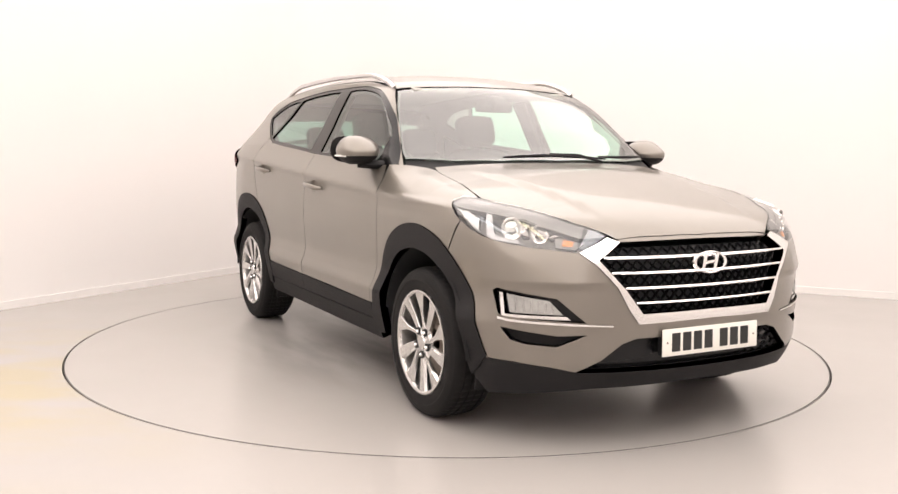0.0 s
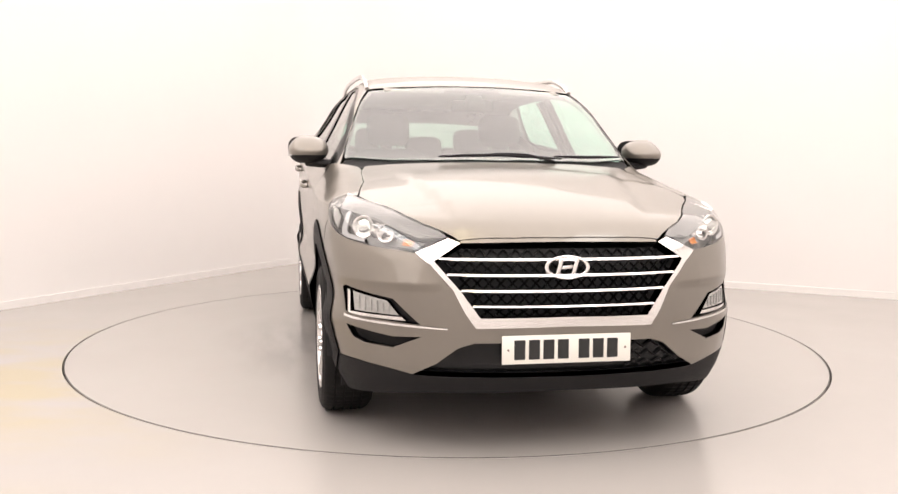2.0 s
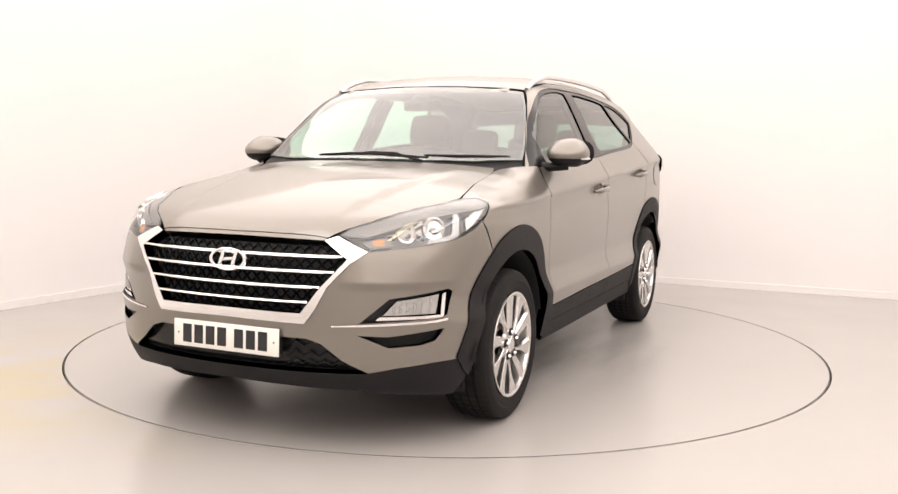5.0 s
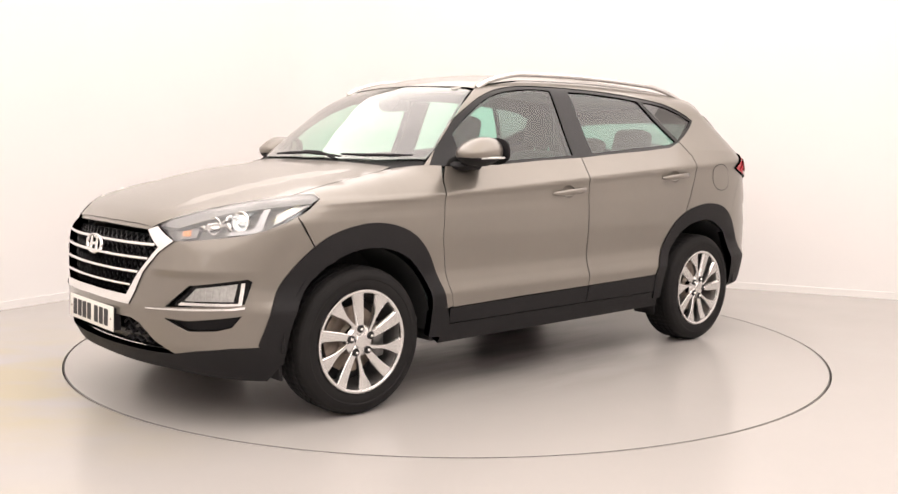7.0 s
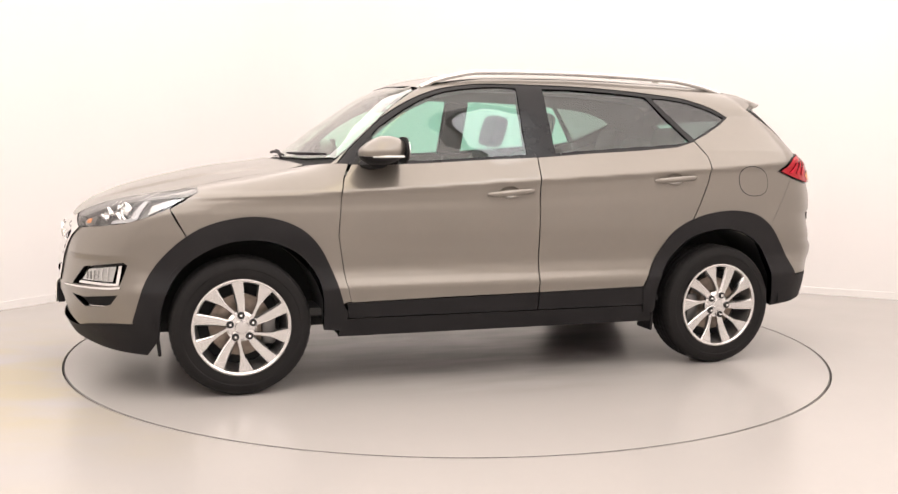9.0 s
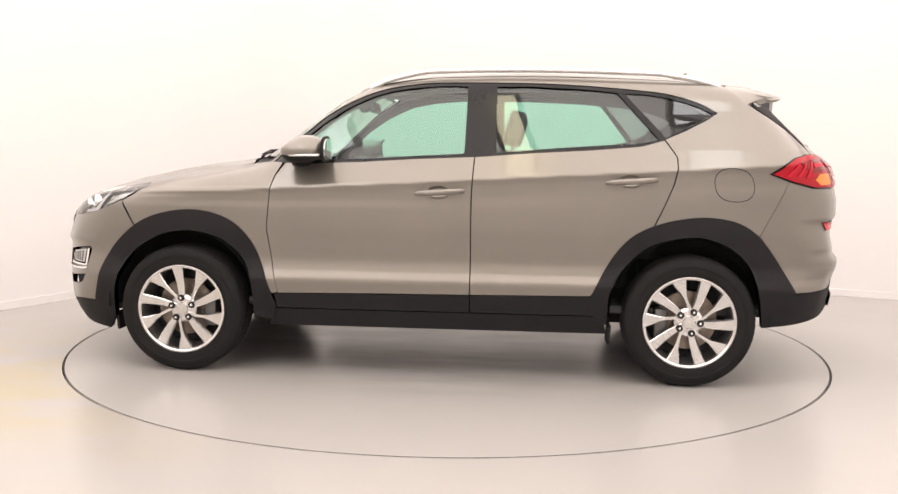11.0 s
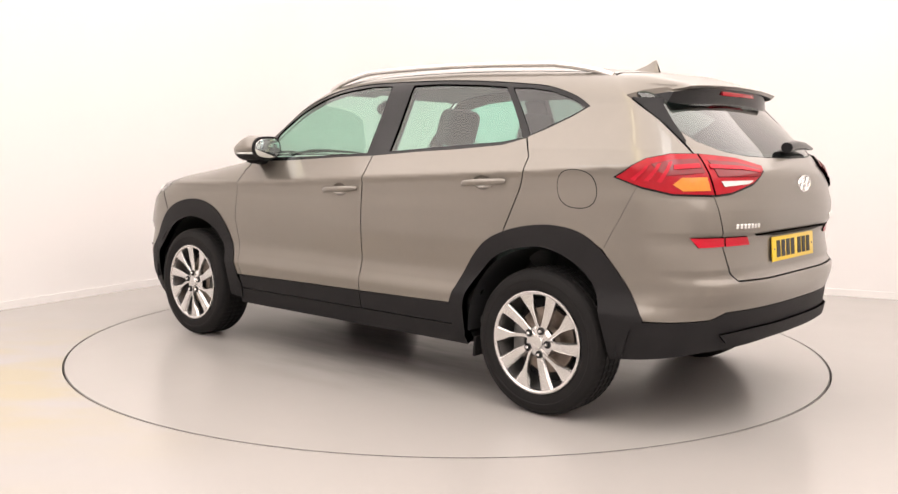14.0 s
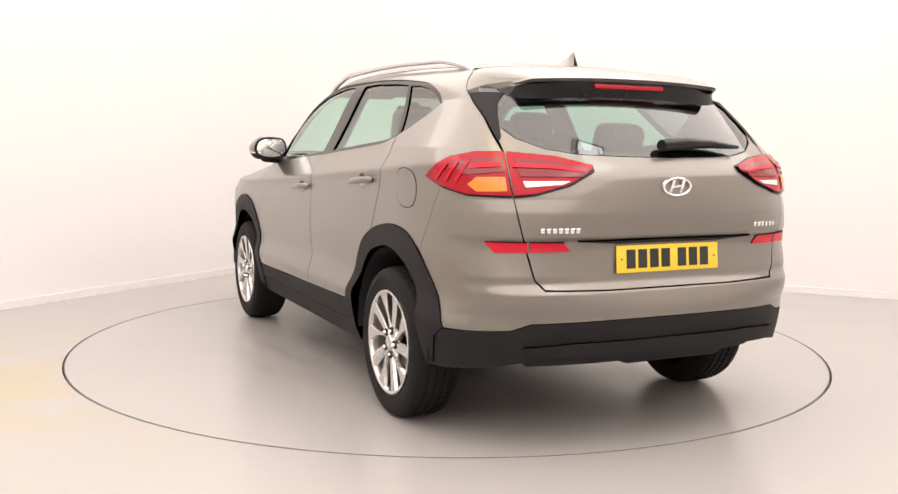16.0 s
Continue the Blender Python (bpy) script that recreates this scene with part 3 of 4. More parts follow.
patch("rear_lower_bumper", both(B((0.0, 0.526), (0.3, 0.524), (0.62, 0.516), (0.69, 0.488)) + S((-1.95, 0.481), (-1.85, 0.478), (-1.80, 0.56), (-1.72, 0.56), (-1.67, 0.48), (-1.70, 0.30), (-1.83, 0.312)) + B((0.72, 0.345), (0.62, 0.362), (0.4, 0.370), (0.0, 0.375))), "stern", CLAD, car, mirror=False, thick=0.03)
patch("rear_lip", both(B((0.0, 0.444), (0.45, 0.440), (0.64, 0.425), (0.60, 0.385), (0.0, 0.392))), "stern", CLAD, car, lift=0.014, mirror=False)
patch("rear_valance", both(B((0.0, 0.37), (0.4, 0.365), (0.66, 0.345), (0.60, 0.30), (0.0, 0.305))), "stern", DARK, car, lift=-0.07, mirror=False)
# black cladding
patch("front_arch_cladding", S(*flow(ARCH_F), (0.815, 0.36), (0.83, 0.28), *flow(WELL_F[::-1]), (1.78, 0.30)), "side", CLAD, car, lift=0.006, thick=0.04)
patch("rear_arch_cladding", S(*flow(ARCH_R), (-1.80, 0.44), (-1.76, 0.32), *flow(WELL_R[::-1]), (-0.85, 0.30)), "side", CLAD, car, lift=0.006, thick=0.04)
patch("front_door_cladding", S((0.822, 0.422), (-0.207, 0.437), (-0.207, 0.345), (0.81, 0.345)), "side", CLAD, car, lift=0.003)
patch("rear_door_cladding", S((-0.213, 0.437), (-0.825, 0.447), (-0.85, 0.40), (-0.86, 0.345), (-0.213, 0.345)), "side", CLAD, car, lift=0.003)
patch("sill", S((0.84, 0.338), (-0.89, 0.338), (-0.915, 0.245), (0.86, 0.245)), "side", CLAD, car, lift=-0.002, thick=0.05)
# side windows
PANE_F = S((-0.165, 1.165), *flow([(-0.17, 1.525), (-0.04, 1.528), (0.14, 1.512), (0.29, 1.482), (0.44, 1.418), (0.60, 1.315), (0.66, 1.265)], 3), (0.66, 1.125), (0.39, 1.132), (0.10, 1.15))
PANE_R = S((-0.33, 1.175), (-0.325, 1.525), (-0.50, 1.527), (-0.80, 1.512), (-0.955, 1.497), (-1.165, 1.25), (-1.06, 1.230), (-0.80, 1.212))
PANE_Q = S((-0.995, 1.492), (-1.10, 1.488), (-1.23, 1.468), (-1.36, 1.428), (-1.445, 1.388), (-1.39, 1.353), (-1.28, 1.30), (-1.20, 1.262))
patch("window_trim", S(*flow(DLO_TOP[::-1], 3), *DLO_BACK[::-1], *BELT), "side", GLOSSBLACK, car, lift=-0.004, holes=[PANE_F, PANE_R, PANE_Q], thick=0.012)
patch("front_side_window", PANE_F, "side", GLASS, car, lift=-0.010, rim=False, shadow=False, label="green tinted glass")
patch("rear_side_window", PANE_R, "side", GLASS, car, lift=-0.012, rim=False, shadow=False, label="green tinted glass")
patch("quarter_window", PANE_Q, "side", QUARTER, car, lift=-0.010, rim=False, shadow=False, label="dark tinted glass")
# windscreen and rear window
SCREEN_OUT = T((1.062, 0.0), (1.032, 0.3), (0.967, 0.53), (0.852, 0.752), (0.80, 0.745), (0.67, 0.703), (0.52, 0.645), (0.40, 0.585), (0.43, 0.3), (0.448, 0.0))
SCREEN_IN = T((1.045, 0.0), (1.015, 0.3), (0.95, 0.53), (0.845, 0.738), (0.79, 0.732), (0.665, 0.692), (0.525, 0.634), (0.42, 0.578), (0.448, 0.3), (0.466, 0.0))
patch("windscreen_band", both(SCREEN_OUT), "screen", GLOSSBLACK, car, lift=-0.006, mirror=False, holes=[both(SCREEN_IN)], rim=False)
patch("windscreen", both(SCREEN_OUT), "screen", SCREEN, car, lift=-0.002, mirror=False, rim=False, shadow=False, label="faintly green windscreen glass")
REAR_OUT = B((0.0, 1.17), (0.22, 1.173), (0.40, 1.180), (0.52, 1.20), (0.605, 1.24), (0.652, 1.295), (0.660, 1.33), (0.652, 1.40), (0.636, 1.45), (0.60, 1.475), (0.3, 1.49), (0.0, 1.495))
REAR_IN = B((0.0, 1.19), (0.22, 1.193), (0.40, 1.20), (0.50, 1.214), (0.585, 1.252), (0.632, 1.30), (0.628, 1.36), (0.59, 1.41), (0.3, 1.42), (0.0, 1.425))
patch("rear_window_band", both(REAR_OUT), "stern", GLOSSBLACK, car, lift=-0.008, mirror=False, holes=[both(REAR_IN)], rim=False)
patch("rear_window", both(REAR_OUT), "stern", REARGLASS, car, lift=-0.003, mirror=False, rim=False, shadow=False, label="tinted rear window glass")
# grille
GRILLE = F((0.0, 0.832), (0.21, 0.83), (0.405, 0.828), (0.508, 0.762), (0.41, 0.648), (0.338, 0.548), (0.0, 0.552))
patch("grille_backing", both(GRILLE), "nose", DARK, car, lift=-0.04, mirror=False)
patch("grille_surround", both(F((0.0, 0.552), (0.338, 0.548), (0.41, 0.648), (0.508, 0.762), (0.405, 0.828)) + CHROME_OUT), "nose", CHROME, car, lift=0.006, thick=0.05, mirror=False, label="wide satin chrome surround")


# ---- grille, lamps and badges ----
def half_width(z):
    return float(np.interp(z, [0.548, 0.648, 0.762, 0.828], [0.338, 0.41, 0.508, 0.405]))


def on_nose(y, z, lift):
    p = np.array(F((y, z)))
    return Vector(p[0] + slope(p)[0] * lift)


for z in (0.772, 0.712, 0.652, 0.592):
    w = half_width(z) - 0.004
    bm = bmesh.new()
    tube(bm, [on_nose(w * k / 10, z, -0.006) for k in range(-10, 11)], 0.016, 0.0085, 10)
    part("grille_bar", bm, BRIGHT, car, "slim bright chrome bar", 60)
for low, high in ((0.552, 0.588), (0.597, 0.647), (0.657, 0.707), (0.717, 0.767), (0.777, 0.824)):
    bm = bmesh.new()
    w = half_width((low + high) / 2) - 0.02
    n = int(w * 2 / 0.046)
    for sgn in (1, -1):
        path = [on_nose(-w + 2 * w * k / n, (low if (k % 2) == (sgn > 0) else high), -0.036) for k in range(n + 1)]
        tube(bm, path, 0.010, 0.0055, 6)
    part("grille_mesh", bm, GLOSSBLACK, car, "", 50)
bm = bmesh.new()
for z in (0.345, 0.385, 0.425):
    w = float(np.interp(z, [0.315, 0.365, 0.43, 0.45], [0.55, 0.49, 0.41, 0.35]))
    n = int((w - 0.27) / 0.03)
    tube(bm, [on_nose(0.27 + (w - 0.27) * k / n, z + (0.012 if k % 2 else -0.012), -0.028) for k in range(n + 1)], 0.008, 0.004, 6)
part("lower_grille_mesh", bm, CLAD, car, "", 50)


def emblem(m, wide, tall):
    """A plain oval ring with one leaning bar."""
    bm = bmesh.new()
    n, rings = 40, []
    for k in range(n):
        a = 2 * math.pi * k / n
        c, s = math.cos(a), math.sin(a)
        prof = [(1.0, 0), (0.98, 0.006), (0.90, 0.008), (0.82, 0.006), (0.80, 0)]
        rings.append([bm.verts.new(m @ Vector((wide / 2 * r * c, tall / 2 * r * s, h))) for r, h in prof])
    for k in range(n):
        A, C = rings[k], rings[(k + 1) % n]
        for i in range(4):
            bm.faces.new((A[i], C[i], C[i + 1], A[i + 1]))
    w, t = wide, tall
    for sx in (-1, 1):
        slab(bm, [(sx * 0.17 * w - 0.10 * w, -0.36 * t), (sx * 0.17 * w - 0.01 * w, -0.36 * t), (sx * 0.17 * w + 0.10 * w, 0.36 * t), (sx * 0.17 * w + 0.01 * w, 0.36 * t)], 0.007, m, 0.002)
    slab(bm, [(-0.14 * w, -0.09 * t), (0.10 * w, -0.05 * t), (0.14 * w, 0.10 * t), (-0.10 * w, 0.06 * t)], 0.0065, m, 0.002)
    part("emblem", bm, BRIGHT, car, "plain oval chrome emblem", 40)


FACE_F = Matrix(((0, 0, 1, 0), (1, 0, 0, 0), (0, 1, 0, 0), (0, 0, 0, 1)))
FACE_B = Matrix(((0, 0, -1, 0), (-1, 0, 0, 0), (0, 1, 0, 0), (0, 0, 0, 1)))
emblem(Matrix.Translation((2.188, 0, 0.742)) @ FACE_F @ pose(0, 0, 0, -6, 0, 0), 0.185, 0.094)
emblem(Matrix.Translation((-2.187, 0, 1.052)) @ FACE_B @ pose(0, 0, 0, 4, 0, 0), 0.150, 0.078)


def number_plate(m, mat, label):
    """A plate with seven plain dark bars in place of its characters."""
    bm = bmesh.new()
    box(bm, 0.52, 0.111, 0.006, m, 0.003, 2)
    plate = part("number_plate", bm, mat, car, label)
    x = -0.212
    for k in range(7):
        bm = bmesh.new()
        box(bm, 0.044, 0.076, 0.003, m @ Matrix.Translation((x + 0.022, 0, 0.0036)), 0.001, 1)
        part("plate_bar", bm, INK, plate)
        x += 0.058 + (0.026 if k == 3 else 0)
    for sx in (-0.235, 0.237):
        bm = bmesh.new()
        lathe(bm, [(0.0005, 0.006), (0.004, 0.005), (0.005, 0.002)], 10, m @ Matrix.Translation((sx, 0, 0)))
        part("plate_screw", bm, STEEL, plate)


number_plate(Matrix.Translation((2.214, 0, 0.428)) @ FACE_F @ pose(0, 0, 0, -2, 0, 0), WHITEPLATE, "white number plate with dark bars")
number_plate(Matrix.Translation((-2.152, 0, 0.762)) @ FACE_B @ pose(0, 0, 0, -5, 0, 0), YELLOWPLATE, "yellow number plate with dark bars")
bm = bmesh.new()
box(bm, 0.50, 0.10, 0.03, Matrix.Translation((2.192, 0, 0.425)) @ FACE_F)
part("plate_holder", bm, CLAD, car)
# plain bars where the tailgate is lettered
for y0, y1, z, n in ((0.60, 0.438, 0.882, 7), (-0.44, -0.60, 0.886, 6)):
    for k in range(n):
        y = y0 + (y1 - y0) * (k + 0.5) / n
        q = np.array(B((y, z)))
        nn = Vector(slope(q)[0])
        bm = bmesh.new()
        m = Matrix.Translation(Vector(q[0]) + nn * 0.002) @ nn.to_track_quat("Z", "Y").to_matrix().to_4x4()
        box(bm, 0.017, 0.020, 0.006, m, 0.002, 1)
        part("badge_bar", bm, BRIGHT, car)

# headlamps
LAMP = LAMP_TOP + LAMP_LOW
patch("headlamp_bowl", LAMP, "nose", LAMPTRIM, car, lift=-0.055, thick=0.02)
lens = patch("headlamp", LAMP, "nose", LENS, car, lift=0.003, rim=False, shadow=False, label="swept clear headlamp lens")


def twin(make):
    """Build a part on both sides of the car."""
    for side, s in enumerate((1, -1)):
        make(s, side)


def band(name, outline, mat, owner, lift, thick=0.012, label=""):
    for ob, own in zip(patch(name, outline, "nose", mat, None, lift=lift, thick=thick, cell=0.05, label=label), owner):
        ob.parent = own


def inset(loop, d):
    """The outline drawn in towards its middle by a share d of each leg."""
    c = np.mean(np.array(loop), axis=0)
    return [tuple(np.array(p) + (c - np.array(p)) * d) for p in loop]


TOP_TRIM = LAMP_TOP + [(1.56, 0.838, 0.955), (1.74, 0.80, 0.938), (1.88, 0.715, 0.910), (2.04, 0.555, 0.845)]
band("top_trim", TOP_TRIM, LAMPTRIM, lens, -0.006, 0.02, "grey inner trim")
band("light_strip", [(1.768, 0.797, 0.941), (1.741, 0.808, 0.945), (1.809, 0.847, 0.845), (1.846, 0.827, 0.831), (1.928, 0.761, 0.821), (1.917, 0.764, 0.837), (1.847, 0.82, 0.849), (1.83, 0.825, 0.86)], RUNLIGHT, lens, -0.008, 0.02, "white angular running light")
band("upper_strip", [(2.052, 0.516, 0.857), (1.873, 0.684, 0.925), (1.765, 0.76, 0.945), (1.767, 0.785, 0.932), (1.887, 0.711, 0.913), (2.046, 0.558, 0.845)], ALLOYDARK, lens, -0.003, 0.012)
band("outer_reflector", [(1.744, 0.85, 0.914), (1.61, 0.838, 0.957), (1.565, 0.847, 0.958), (1.671, 0.881, 0.913), (1.764, 0.864, 0.868)], FOGLENS, lens, -0.012, 0.02, "pale clear reflector")
band("indicator", [(2.058, 0.54, 0.832), (2.02, 0.60, 0.850), (1.995, 0.64, 0.853), (2.015, 0.648, 0.815), (2.055, 0.578, 0.808)], ALLOYDARK, lens, -0.02, 0.02)
band("amber_bulb_cover", [(2.035, 0.575, 0.838), (2.01, 0.61, 0.846), (2.015, 0.62, 0.82), (2.038, 0.585, 0.818)], AMBER, lens, -0.014, 0.02, "amber indicator glass")


def lamp_pods(s, side):
    for (x, y, z), r, deep, mat in (((1.885, 0.765, 0.877), 0.040, True, GLOSSBLACK), ((1.965, 0.685, 0.858), 0.034, False, BRIGHT)):
        aim = Vector((1.0, 0.35 * s, 0.05)).normalized()
        m = Matrix.Translation(Vector((x, y * s, z)) - aim * 0.035) @ aim.to_track_quat("Z", "Y").to_matrix().to_4x4()
        bm = bmesh.new()
        lathe(bm, [(r * 0.8, -0.03), (r * 1.15, 0.006), (r * 1.1, 0.012), (r * 0.92, 0.010), (r * 0.84, 0.0)], 28, m)
        part("bezel_ring", bm, BRIGHT, lens[side], "chrome ring", 50)
        bm = bmesh.new()
        if deep:
            lathe(bm, [(0.0005, 0.016), (r * 0.4, 0.014), (r * 0.7, 0.008), (r * 0.86, -0.002)], 28, m)
            part("projector", bm, MIRROR, lens[side], "round projector lens", 50)
        else:
            lathe(bm, [(0.0005, -0.03), (r * 0.5, -0.024), (r * 0.86, 0.0)], 28, m)
            part("reflector", bm, BRIGHT, lens[side], "", 50)
    for (x, y, z), sx, sz in (((1.925, 0.725, 0.850), 0.03, 0.05), ((2.0, 0.64, 0.848), 0.04, 0.03), ((1.925, 0.715, 0.895), 0.05, 0.02)):
        bm = bmesh.new()
        aim = Vector((1.0, 0.5 * s, 0.1)).normalized()
        m = Matrix.Translation(Vector((x, y * s, z)) - aim * 0.05) @ aim.to_track_quat("Z", "Y").to_matrix().to_4x4()
        box(bm, sx, sz, 0.03, m @ pose(0, 0, 0, 18, -14, 20), 0.006, 2)
        part("reflector_facet", bm, BRIGHT, lens[side], "faceted chrome reflector")


twin(lamp_pods)
# fog lamps with their bright bezels, and the strip beneath
FOGLAMP = F((0.64, 0.545), (0.685, 0.60)) + [(1.905, 0.808, 0.622), (1.92, 0.80, 0.548)]
fog = patch("fog_lamp", FOGLAMP, "nose", FOGLENS, car, lift=-0.008, thick=0.02, cell=0.02, label="clear ribbed fog lamp")
for side, s in enumerate((1, -1)):
    for k in range(6):
        y = 0.675 + 0.022 * k
        top_z = 0.585 + 0.005 * k
        bm = bmesh.new()
        tube(bm, [on_nose(y * s, z, -0.006) for z in (0.553, top_z)], 0.004, 0.004, 6, up=Vector((0, 1, 0)))
        part("lens_rib", bm, FOGLENS, fog[side])
band("fog_bezel", F((0.615, 0.526), (0.63, 0.540)) + [(1.908, 0.815, 0.541), (1.893, 0.816, 0.624), (1.880, 0.826, 0.626), (1.897, 0.824, 0.530)], CHROME, fog, -0.004, 0.02, "chrome L-shaped bezel")
patch("bumper_strip", F((0.46, 0.500), (0.60, 0.504)) + [(1.93, 0.80, 0.512), (1.888, 0.833, 0.518), (1.885, 0.834, 0.528), (1.93, 0.80, 0.522)] + F((0.60, 0.513), (0.46, 0.506)), "nose", CHROME, car, lift=0.004, thick=0.01, cell=0.05)

# tail lamps, each on a thin black surround
TAIL_OUT = [(-1.662, 0.845, 1.082), (-1.72, 0.82, 1.132), (-1.77, 0.79, 1.162), (-1.87, 0.75, 1.182), (-1.962, 0.674, 1.183), (-2.04, 0.674, 1.006), (-1.92, 0.80, 1.010), (-1.80, 0.84, 1.036)]
GATE_OUT = [(-1.970, 0.667, 1.183), (-2.07, 0.50, 1.167), (-2.14, 0.370, 1.134), (-2.143, 0.368, 1.108), (-2.112, 0.465, 1.052), (-2.08, 0.60, 1.014), (-2.04, 0.667, 1.006)]
patch("lamp_surround", TAIL_OUT, "stern", GLOSSBLACK, car, lift=0.004, thick=0.02)
patch("lamp_surround", GATE_OUT, "stern", GLOSSBLACK, car, lift=0.004, thick=0.02)
tail = patch("tail_lamp", [(-1.675, 0.84, 1.083), (-1.72, 0.82, 1.125), (-1.77, 0.79, 1.155), (-1.87, 0.75, 1.175), (-1.965, 0.674, 1.176), (-2.035, 0.674, 1.014), (-1.92, 0.80, 1.018), (-1.80, 0.84, 1.045)], "stern", RED, car, lift=0.012, thick=0.03, label="red wraparound tail lamp")
gate_lamp = patch("tailgate_lamp", [(-1.970, 0.667, 1.176), (-2.07, 0.50, 1.160), (-2.14, 0.375, 1.128), (-2.142, 0.38, 1.112), (-2.11, 0.47, 1.06), (-2.08, 0.60, 1.022), (-2.04, 0.667, 1.014)], "stern", RED, car, lift=0.012, thick=0.03, label="red inner tail lamp")


def back_band(name, outline, mat, owner, lift, label="", thick=0.008):
    for ob, own in zip(patch(name, outline, "stern", mat, None, lift=lift, thick=thick, cell=0.04, label=label), owner):
        ob.parent = own


back_band("amber_lens", [(-1.90, 0.785, 1.055), (-1.93, 0.765, 1.083), (-2.0, 0.685, 1.083), (-2.02, 0.685, 1.03), (-1.95, 0.775, 1.028)], AMBER, tail, 0.015, "amber indicator lens")
back_band("dark_lens", [(-1.80, 0.80, 1.135), (-1.87, 0.75, 1.15), (-1.965, 0.68, 1.155), (-1.985, 0.68, 1.10), (-1.86, 0.79, 1.09)], REDDEEP, tail, 0.0145, "deep red reflector")
back_band("reversing_lens", [(-2.05, 0.64, 1.068), (-2.12, 0.47, 1.070), (-2.105, 0.50, 1.056), (-2.06, 0.63, 1.045)], CLEARLENS, gate_lamp, 0.015, "clear reversing lens")
back_band("dark_lens", [(-2.0, 0.65, 1.15), (-2.07, 0.51, 1.14), (-2.125, 0.39, 1.112), (-2.125, 0.42, 1.085), (-2.05, 0.65, 1.085)], REDDEEP, gate_lamp, 0.0145, "deep red reflector")
for k in range(3):
    back_band("light_bar", [(-1.735 - 0.045 * k, 0.832 - 0.018 * k, 1.075 - 0.004 * k), (-1.775 - 0.045 * k, 0.806 - 0.018 * k, 1.128 + 0.006 * k), (-1.79 - 0.045 * k, 0.80 - 0.018 * k, 1.130 + 0.006 * k), (-1.752 - 0.045 * k, 0.826 - 0.018 * k, 1.070 - 0.004 * k)], REDBAR, tail, 0.0165)
back_band("light_bar", [(-1.885, 0.765, 1.130), (-1.96, 0.684, 1.135), (-1.965, 0.684, 1.118), (-1.885, 0.768, 1.113)], REDBAR, tail, 0.0165)
back_band("light_bar", [(-2.0, 0.655, 1.132), (-2.07, 0.51, 1.125), (-2.12, 0.405, 1.108), (-2.12, 0.41, 1.100), (-2.07, 0.51, 1.112), (-2.0, 0.655, 1.116)], REDBAR, gate_lamp, 0.0165)
patch("bumper_reflector", B((0.775, 0.838), (0.635, 0.838), (0.630, 0.797), (0.745, 0.795)), "stern", REDBAR, car, lift=0.006, label="slim red reflector")
patch("tailgate_reflector", B((0.628, 0.838), (0.495, 0.838), (0.465, 0.799), (0.622, 0.797)), "stern", REDBAR, car, lift=0.006, label="slim red reflector")
# handle strip, drawn wider in black to give the crease above the plate its shade
patch("handle_crease_strip", B((0.44, 0.843), (0.26, 0.845), (-0.26, 0.845), (-0.44, 0.843), (-0.26, 0.828), (0.26, 0.828)), "stern", CLAD, car, lift=0.008, mirror=False, label="black tailgate handle strip, its ends drawing the shaded body crease")
patch("fuel_flap", soften(S((-1.425, 1.11), (-1.615, 1.105), (-1.635, 0.945), (-1.445, 0.945)), 3), "side", PAINT, car, lift=0.002, mirror=False)
patch("fuel_flap_gap", soften(S((-1.421, 1.114), (-1.619, 1.109), (-1.639, 0.941), (-1.441, 0.941)), 3), "side", DARK, car, lift=0.0006, mirror=False, rim=False)

# ---- spoiler, rails, aerial, wipers ----
def spoiler_tip(y):
    return -1.872 + 0.10 * y * y + 0.08 * y ** 4, 1.502 - 0.05 * y * y - 0.06 * y ** 4


def loft(rows):
    """Verts and faces of a closed body through equal rings."""
    n = len(rows[0])
    faces = [tuple((k + d) * n + (i + e) % n for d, e in ((0, 0), (0, 1), (1, 1), (1, 0))) for k in range(len(rows) - 1) for i in range(n)]
    return sum(rows, []), faces + [tuple(range(n)), tuple((len(rows) - 1) * n + i for i in range(n))[::-1]]


rows = []
for k in range(33):
    v = -1 + k / 16
    if abs(v) <= 0.875:
        y = 0.585 * v / 0.875
        front = T((-1.585 + 0.18 * y * y, y))[0]
    else:
        w = (abs(v) - 0.875) / 0.125
        q = S((-1.525 - 0.088 * w, 1.528 - 0.094 * w))[0]
        front = (q[0], math.copysign(q[1], v), q[2])
        y = math.copysign(0.585 + 0.05 * w, v)
    fx, fy, fz = front
    y *= 0.83
    tx, tz = spoiler_tip(y)
    if abs(v) > 0.875:
        tx, tz = tx + 0.06 * w * w, tz - 0.012 * w
    rows.append([(fx, fy, fz), (fx * 0.6 + tx * 0.4, fy * 0.6 + y * 0.4, fz * 0.6 + tz * 0.4 + 0.012), (tx + 0.03, y, tz + 0.005), (tx, y, tz - 0.006), (tx + 0.014, y * 0.995, tz - 0.019), (fx - 0.02, fy * 0.97, fz - 0.03)])
spoiler = mesh_object("spoiler", *loft(rows), PAINT, car, angle=40)
rows = []
for k in range(17):
    y = -0.622 + 1.244 * k / 16
    tx, tz = spoiler_tip(y)
    tx, tz = tx + 0.03 * abs(y / 0.622) ** 6, tz - 0.018
